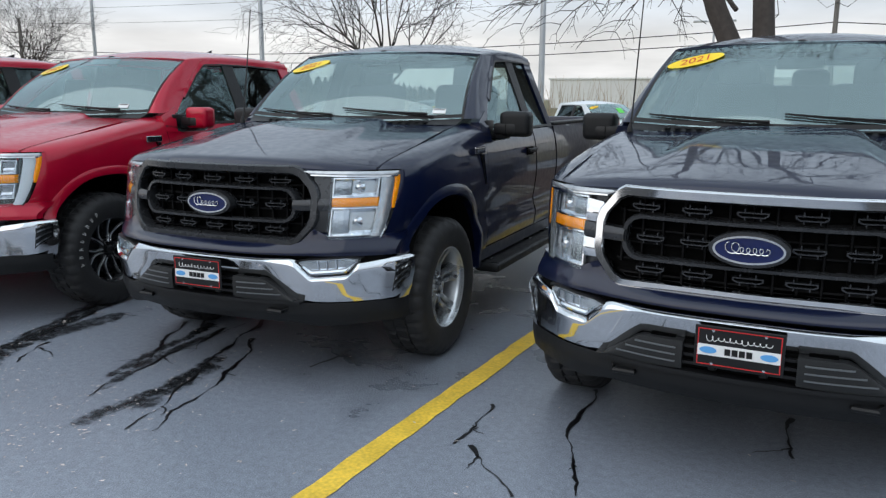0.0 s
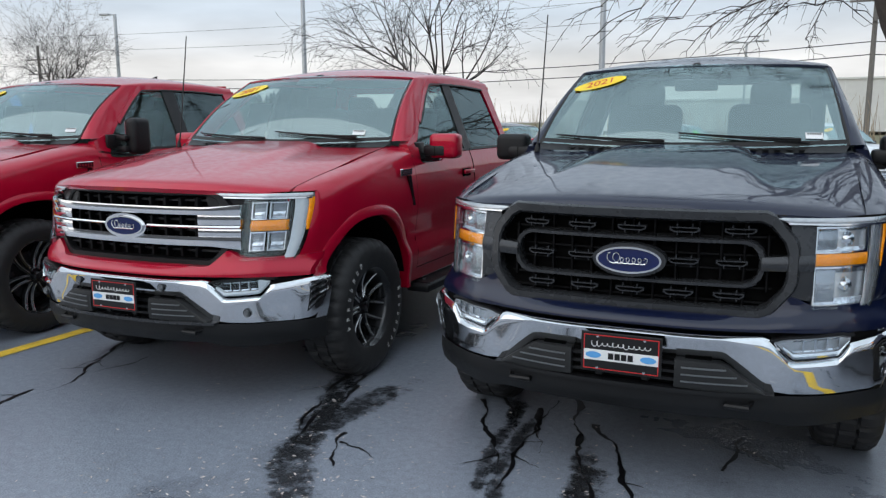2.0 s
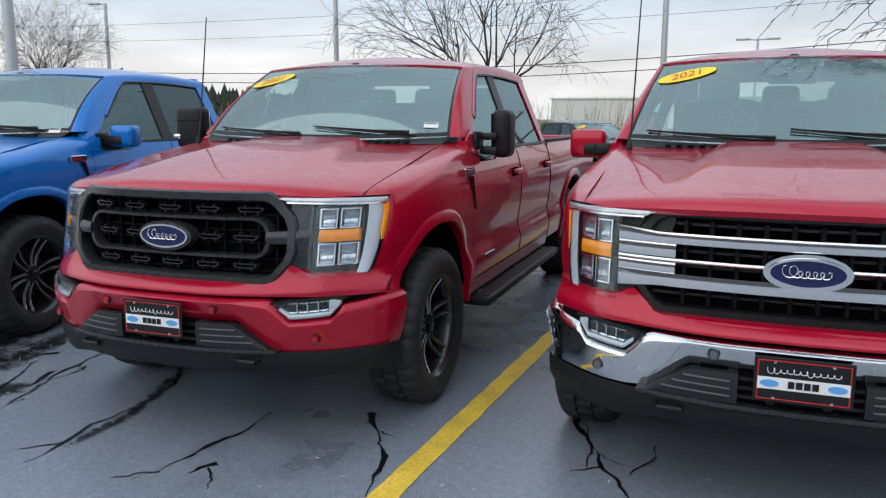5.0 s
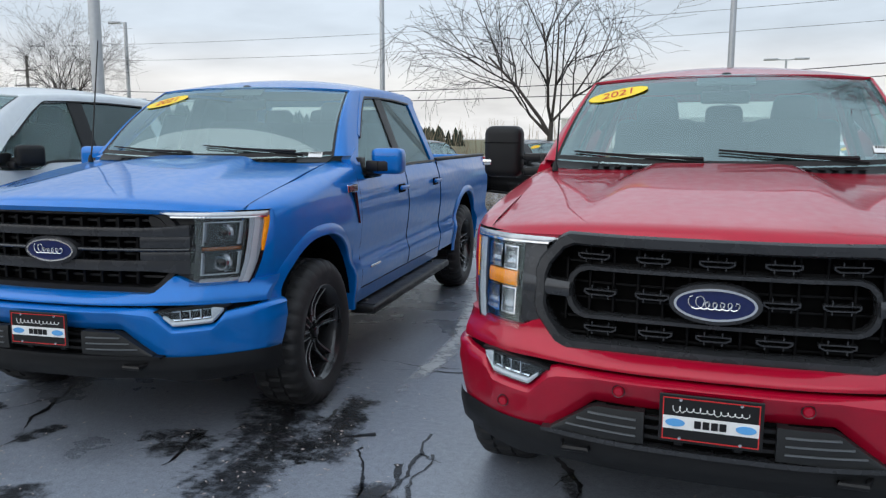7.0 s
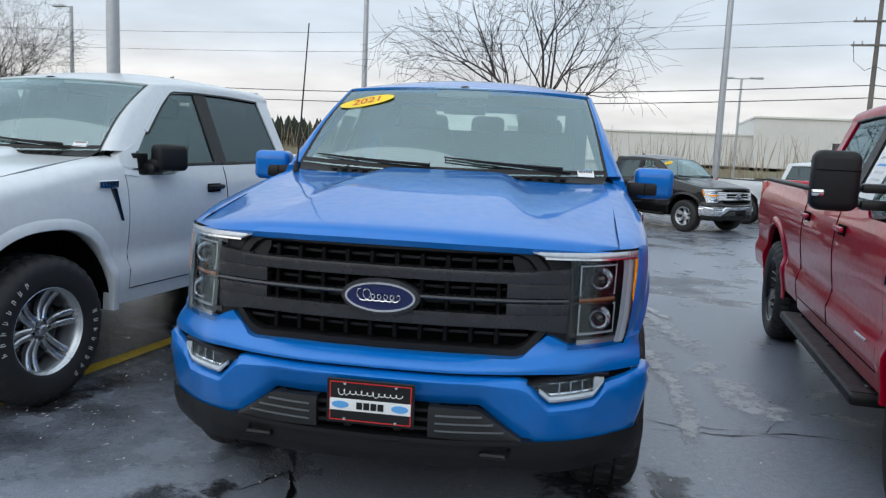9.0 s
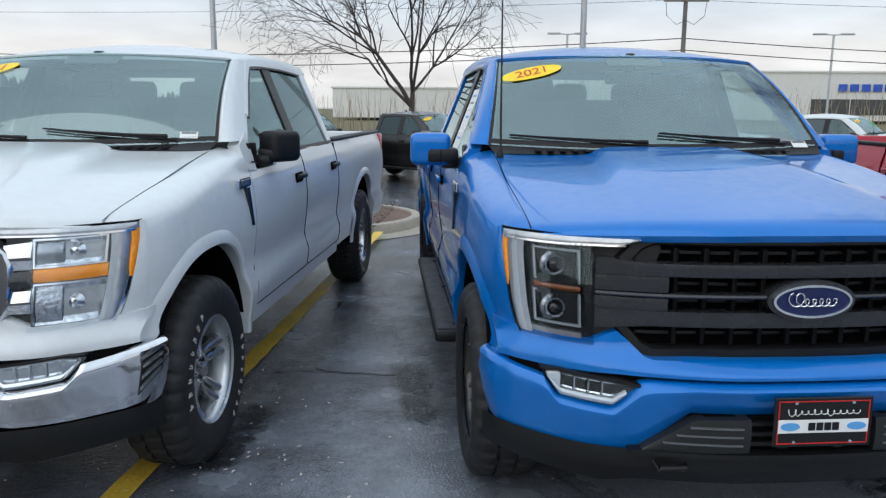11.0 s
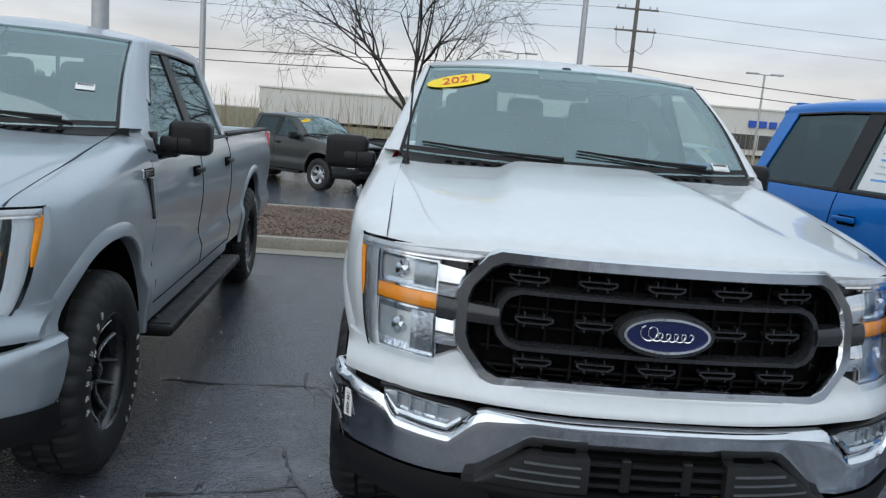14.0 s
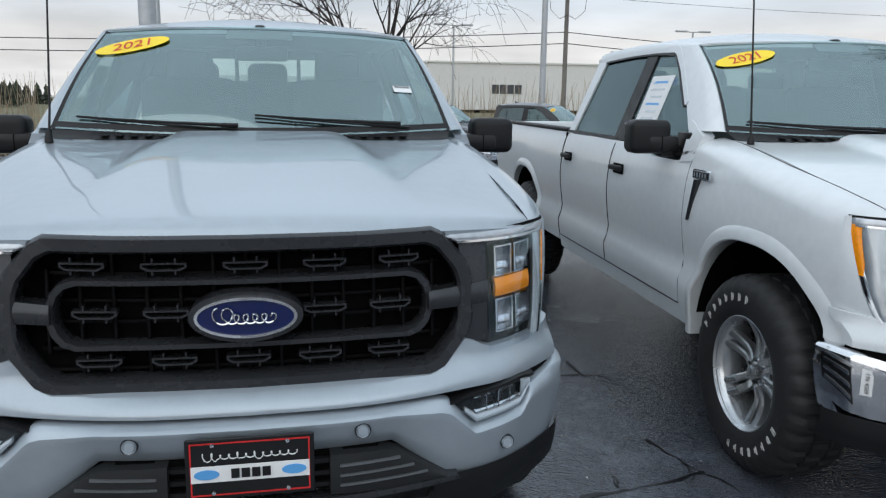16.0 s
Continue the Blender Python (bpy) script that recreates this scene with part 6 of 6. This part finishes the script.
rc = random.Random(2)
vs, fs = [], []
for _ in range(330):
    px, py = rc.uniform(-190, -57), rc.uniform(122, 150)
    hgt = line([-190, -110, -64, -57], [9.5, 8.0, 3.8, 3.0])(px) * rc.uniform(.78, 1.05)
    for lay in range(7):
        z0 = hgt * lay / 8
        rad = (1 - (lay / 8) ** 1.7) * hgt * .34
        ring = [(px + rad * rc.uniform(.6, 1.15) * math.cos(a), py + rad * rc.uniform(.6, 1.15) * math.sin(a), z0 + rc.uniform(-.3, .3)) for a in np.linspace(0, 2 * math.pi, 10)[:-1]]
        k = len(vs)
        vs += ring + [(px + rc.uniform(-.1, .1), py, z0 + hgt * .30)]
        fs += [(k + i, k + (i + 1) % 9, k + 9) for i in range(9)]
tagged(obj("conifer_wood", vs, fs, M_CONIFER, None, "dark distant conifer wood", False), kind="stuff")

# ---- far building ----
def far_building(name, label, x0, x1, y0, top, win, sign=None):
    root = new(name)
    root.location = ((x0 + x1) / 2, y0, 0)
    tagged(root, label, "building")
    cx = (x0 + x1) / 2
    part("wall", shift(box((0, 0, 0), (x1 - x0, 30, top)), (0, 15, top / 2)), M_WALL, root)
    part("roof_edge", shift(box((0, 0, 0), (x1 - x0 + .4, 30.4, .28), .03, 1), (0, 15, top + .1)), M_ROOFTRIM, root)
    n = int((x1 - x0) / 6)
    for k in range(n):
        part("wall_seam", box((-(x1 - x0) / 2 + (k + .5) * 6, -.03, top / 2), (.08, .05, top - .4)), M_ROOFTRIM, root)
    for wx, wz, ww, wh in win:
        w = part("window", box((wx - cx, -.06, wz), (ww, .10, wh)), M_FARGLASS, root)
        part("window_frame", join(*[box((wx - cx - ww / 2 + ww * k / 4, -.12, wz), (.10, .06, wh)) for k in range(5)]), M_ROOFTRIM, w)
    if sign:
        sx_, sz, ws_, hs = sign
        for k in range(5):
            part("sign_block", box((sx_ - cx + (k - 2) * ws_ / 5, -.2, sz), (ws_ / 5 * .72, .2, hs)), M_SIGN, root)


far_building("warehouse", "long low pale grey panelled building", -33.5, 1.0, 118, 4.25, [])
far_building("showroom", "taller pale grey showroom with blue sign blocks", 1.0, 75, 116, 6.7, [(13.0, 3.0, 4.6, 1.3), (46, 1.9, 22, 2.2)], (42.5, 4.6, 8.0, 1.0))

# ---- plain unseen wall added behind the walk, to darken reflections in the trucks ----
tagged(part("wall_south", box((-8, -17.2, 2.0), (110, .4, 4.0)), M_ADDEDWALL, None, "unseen brown-grey wall added behind the lane to darken reflections"), kind="structure")

# ---- cracks, litter ----
def crack(p, q, seed, w0=.022, branch=1):
    rnd = random.Random(seed)
    n = max(8, int(math.hypot(q[0] - p[0], q[1] - p[1]) / .035))
    d = Vector((q[0] - p[0], q[1] - p[1]))
    nn = Vector((-d.y, d.x)).normalized()
    ph = [(rnd.uniform(.5, 1.2), rnd.uniform(0, 6.28), .055), (rnd.uniform(1.6, 3), rnd.uniform(0, 6.28), .03), (rnd.uniform(4, 7), rnd.uniform(0, 6.28), .014), (rnd.uniform(9, 14), rnd.uniform(0, 6.28), .007)]
    ln_, pts, ws_ = d.length, [], []
    for k in range(n + 1):
        t = k / n
        off = sum(am * math.sin(fr_ * ln_ * t * 2 + p0) for fr_, p0, am in ph) + rnd.gauss(0, .004)
        pts.append((p[0] + d.x * t + nn.x * off, p[1] + d.y * t + nn.y * off))
        ws_.append(max(.003, w0 * (1.15 - .8 * t) * (.6 + .4 * math.sin(t * ln_ * 11 + ph[0][1])) * rnd.uniform(.6, 1.2)))
    geos = [ground_strip(pts, ws_, .0035, .003, rnd)]
    for _ in range(branch):
        i = rnd.randint(3, n - 3)
        a = rnd.choice((-1, 1)) * rnd.uniform(.5, 1.1)
        dd = Vector((d.x * math.cos(a) - d.y * math.sin(a), d.x * math.sin(a) + d.y * math.cos(a))).normalized()
        ln = rnd.uniform(.08, .28)
        bp, o2 = [], 0.0
        for k in range(9):
            o2 += rnd.gauss(0, .012)
            bp.append((pts[i][0] + dd.x * ln * k / 8 + nn.x * o2, pts[i][1] + dd.y * ln * k / 8 + nn.y * o2))
        geos.append(ground_strip(bp, [max(.002, w0 * .38 * (1 - k / 9)) for k in range(9)], .0035, .002, rnd))
    return join(*geos)


CRACKS = [
    ((-3.39, 5.19), (-2.93, 3.33), 0.030),
    ((-3.21, 4.70), (-2.70, 3.39), 0.030),
    ((-3.53, 4.82), (-3.40, 3.57), 0.030),
    ((-2.45, 4.80), (-2.48, 4.40), 0.030),
    ((-1.03, 4.73), (-0.80, 3.60), 0.030),
    ((-1.47, 4.32), (-1.37, 3.84), 0.030),
    ((-1.37, 3.84), (-1.06, 3.48), 0.030),
    ((-0.12, 4.74), (-0.03, 4.29), 0.030),
    ((-4.80, 4.86), (-4.52, 3.97), 0.030),
    ((-3.83, 4.83), (-3.46, 4.01), 0.030),
    ((-4.66, 4.73), (-4.42, 3.85), 0.030),
    ((-4.26, 4.14), (-4.13, 3.79), 0.030),
    ((-6.53, 4.94), (-6.16, 3.97), 0.030),
    ((-6.16, 3.97), (-6.18, 3.31), 0.030),
    ((-4.66, 4.92), (-4.38, 3.89), 0.018),
    ((-3.68, 4.96), (-3.51, 4.39), 0.018),
    ((-3.42, 4.97), (-3.30, 4.27), 0.018),
    ((-6.07, 4.70), (-6.01, 4.52), 0.030),
    ((-7.53, 4.56), (-6.96, 3.54), 0.030),
    ((-8.84, 4.82), (-8.62, 4.16), 0.030),
    ((-8.62, 4.16), (-8.61, 3.51), 0.030),
    ((-9.52, 4.87), (-9.28, 4.08), 0.030),
    ((-9.60, 4.45), (-9.32, 3.60), 0.030),
    ((-9.82, 4.80), (-10.24, 4.35), 0.030),
    ((-6.42, 4.90), (-6.30, 4.34), 0.018),
    ((-7.90, 3.82), (-7.93, 3.69), 0.030),
    ((-11.83, 4.79), (-11.37, 4.07), 0.030),
    ((-11.37, 4.07), (-11.30, 3.78), 0.030),
    ((-10.57, 4.47), (-10.58, 4.07), 0.030),
    ((-10.38, 4.94), (-10.14, 4.26), 0.018),
    ((-10.22, 5.00), (-10.11, 4.46), 0.018),
    ((-10.16, 5.84), (-9.40, 6.00), 0.018),
    ((-10.32, 5.99), (-8.99, 6.10), 0.018),
    ((-13.11, 6.08), (-12.50, 6.07), 0.030),
    ((-13.31, 8.01), (-13.11, 7.14), 0.018),
    ((-13.36, 6.05), (-12.83, 6.05), 0.018),
    ((-16.29, 6.08), (-15.25, 6.11), 0.030),
    ((-15.54, 5.26), (-15.39, 4.75), 0.018),
    ((-15.53, 6.35), (-15.53, 5.81), 0.018),
    ((-15.96, 4.72), (-15.41, 4.92), 0.030),
    ((-9.75, 4.60), (-9.36, 3.70), 0.022),
    ((-9.45, 4.62), (-9.17, 3.75), 0.022),
    ((-7.95, 4.40), (-8.02, 3.55), 0.026),
]
for i, (a, b, w) in enumerate(CRACKS):
    g = crack(a, b, 40 + i, w * 1.25)
    tagged(obj("pavement_crack", g[0], g[1], M_TAR, None, "dark wet crack in the asphalt", False), kind="structure")

STAINS = [
    ([(-4.31, 5.10), (-4.39, 4.49), (-4.41, 3.93), (-4.07, 3.29), (-4.04, 3.01)], 0.16),
    ([(-3.17, 4.58), (-3.09, 3.75), (-3.13, 3.32), (-3.12, 3.06)], 0.09),
    ([(-3.61, 5.01), (-3.55, 4.22), (-3.44, 3.62)], 0.06),
    ([(-3.10, 4.34), (-3.06, 3.96), (-3.02, 3.42)], 0.11),
    ([(-3.49, 4.80), (-3.45, 4.03), (-3.32, 3.54)], 0.06),
    ([(-4.94, 5.51), (-4.49, 4.16), (-4.37, 3.65)], 0.12),
    ([(-10.00, 5.12), (-10.03, 4.60), (-10.03, 4.17)], 0.16),
    ([(-9.53, 4.38), (-9.48, 3.96), (-9.30, 3.54)], 0.16),
    ([(-8.85, 4.81), (-8.62, 4.12), (-8.60, 3.54)], 0.06),
    ([(-10.56, 4.50), (-10.75, 4.38), (-10.93, 4.27)], 0.12),
    ([(-11.32, 4.33), (-11.38, 4.14), (-11.42, 4.00)], 0.10),
    ([(-10.52, 4.49), (-10.61, 4.25), (-10.76, 4.13)], 0.14),
    ([(-10.36, 4.95), (-10.23, 4.48), (-10.17, 4.25)], 0.07),
    ([(-11.88, 4.43), (-11.96, 4.23)], 0.11),
    ([(-4.66, 4.92), (-4.52, 4.38), (-4.36, 3.95)], 0.07),
    ([(-3.68, 4.96), (-3.54, 4.46)], 0.06),
    ([(-13.35, 4.62), (-13.28, 5.07), (-13.30, 5.66)], 0.16),
    ([(-12.37, 5.16), (-12.49, 5.70), (-12.63, 6.43)], 0.16),
    ([(-10.62, 6.20), (-10.50, 5.20), (-10.22, 4.40), (-10.05, 3.70), (-10.00, 3.40)], 0.34),
    ([(-10.15, 5.40), (-9.95, 4.70), (-9.80, 4.20)], 0.16),
    ([(-6.97, 3.00), (-6.93, 3.40), (-6.88, 3.90)], 0.06),
    ([(-12.30, 4.30), (-11.90, 3.95), (-11.50, 3.60)], 0.30),
    ([(-11.00, 3.75), (-10.80, 3.45), (-10.70, 3.15)], 0.22),
]


def smooth_path(pts, n):
    """Even points along a soft curve through the given ones."""
    d = [0.0]
    for a, b in zip(pts, pts[1:]):
        d.append(d[-1] + math.hypot(b[0] - a[0], b[1] - a[1]))
    fx, fy = (curve(d, [p[k] for p in pts]) if len(pts) > 2 else line(d, [p[k] for p in pts]) for k in (0, 1))
    return [(fx(d[-1] * k / n), fy(d[-1] * k / n)) for k in range(n + 1)]


RESIDUE = [
    ([(-10.65, 11.97), (-10.51, 9.72), (-10.05, 8.30), (-9.74, 7.13)], 0.10),
    ([(-9.74, 7.13), (-9.49, 6.39), (-9.23, 6.32)], 0.16),
    ([(-10.75, 9.58), (-10.25, 7.62), (-9.98, 6.41), (-9.94, 5.44), (-9.89, 4.98)], 0.07),
    ([(-10.37, 9.43), (-10.14, 8.99), (-10.05, 8.69)], 0.07),
    ([(-9.91, 6.96), (-9.81, 7.24), (-9.69, 7.48)], 0.09),
]


def ground_run(i, path, w, mat, label):
    n = 40
    pts = smooth_path(path, n)
    rows, depth = [], []
    for k, p in enumerate(pts):
        a, b = pts[max(0, k - 1)], pts[min(n, k + 1)]
        t = Vector((b[0] - a[0], b[1] - a[1])).normalized()
        row = []
        for j in range(-4, 5):
            o = j / 4 * w * 1.1
            row.append((p[0] - t.y * o, p[1] + t.x * o, .0028 + .0001 * i))
            depth.append(.62 * (1 - (j / 4) ** 2) * min(1, 5 * k / n + .1, 5 * (1 - k / n)))
        rows.append(row)
    g = grid(rows)
    ob = obj("water_stain", g[0], g[1], mat, None, label, False)
    ob.data.attributes.new("depth", "FLOAT", "POINT").data.foreach_set("value", depth)
    tagged(ob, kind="structure")


for i, (path, w) in enumerate(STAINS):
    ground_run(i, path, w, M_STAIN, "dark run of water over the asphalt")
for i, (path, w) in enumerate(RESIDUE):
    ground_run(i + len(STAINS), path, w * 1.5, M_RESIDUE, "pale dried residue on the asphalt")

rq = random.Random(5)
vs, fs = [], []
for k_ in range(2700):
    if k_ < 1000:
        px, py = rq.uniform(-19, 1.5), rq.gauss(4.4, 1.6)
    elif k_ > 2000:
        px, py = rq.gauss(-3.9, .6), rq.gauss(3.1, .4)
    else:
        path = STAINS[rq.choice((0, 0, 1, 5, 3, 10, 16, -5, -5, -4, -3, -3))][0]
        q0, t_ = rq.randrange(len(path) - 1), rq.random()
        px = lerp(path[q0][0], path[q0 + 1][0], t_) + rq.gauss(0, .30)
        py = lerp(path[q0][1], path[q0 + 1][1], t_) + rq.gauss(0, .30)
    s = .004 + .011 * rq.random() ** 1.4
    a = rq.uniform(0, 6.28)
    k = len(vs)
    for dx, dy in ((-1, -.2), (.1, -.4), (1, .1), (.0, .36)):
        vs.append((px + s * (dx * math.cos(a) - dy * math.sin(a)), py + s * (dx * math.sin(a) + dy * math.cos(a)), .005 + rq.uniform(0, .004)))
    fs.append((k, k + 1, k + 2, k + 3))
tagged(obj("leaf_litter", vs, fs, M_LITTER, None, "scattered leaf crumbs and grit", False), kind="stuff")
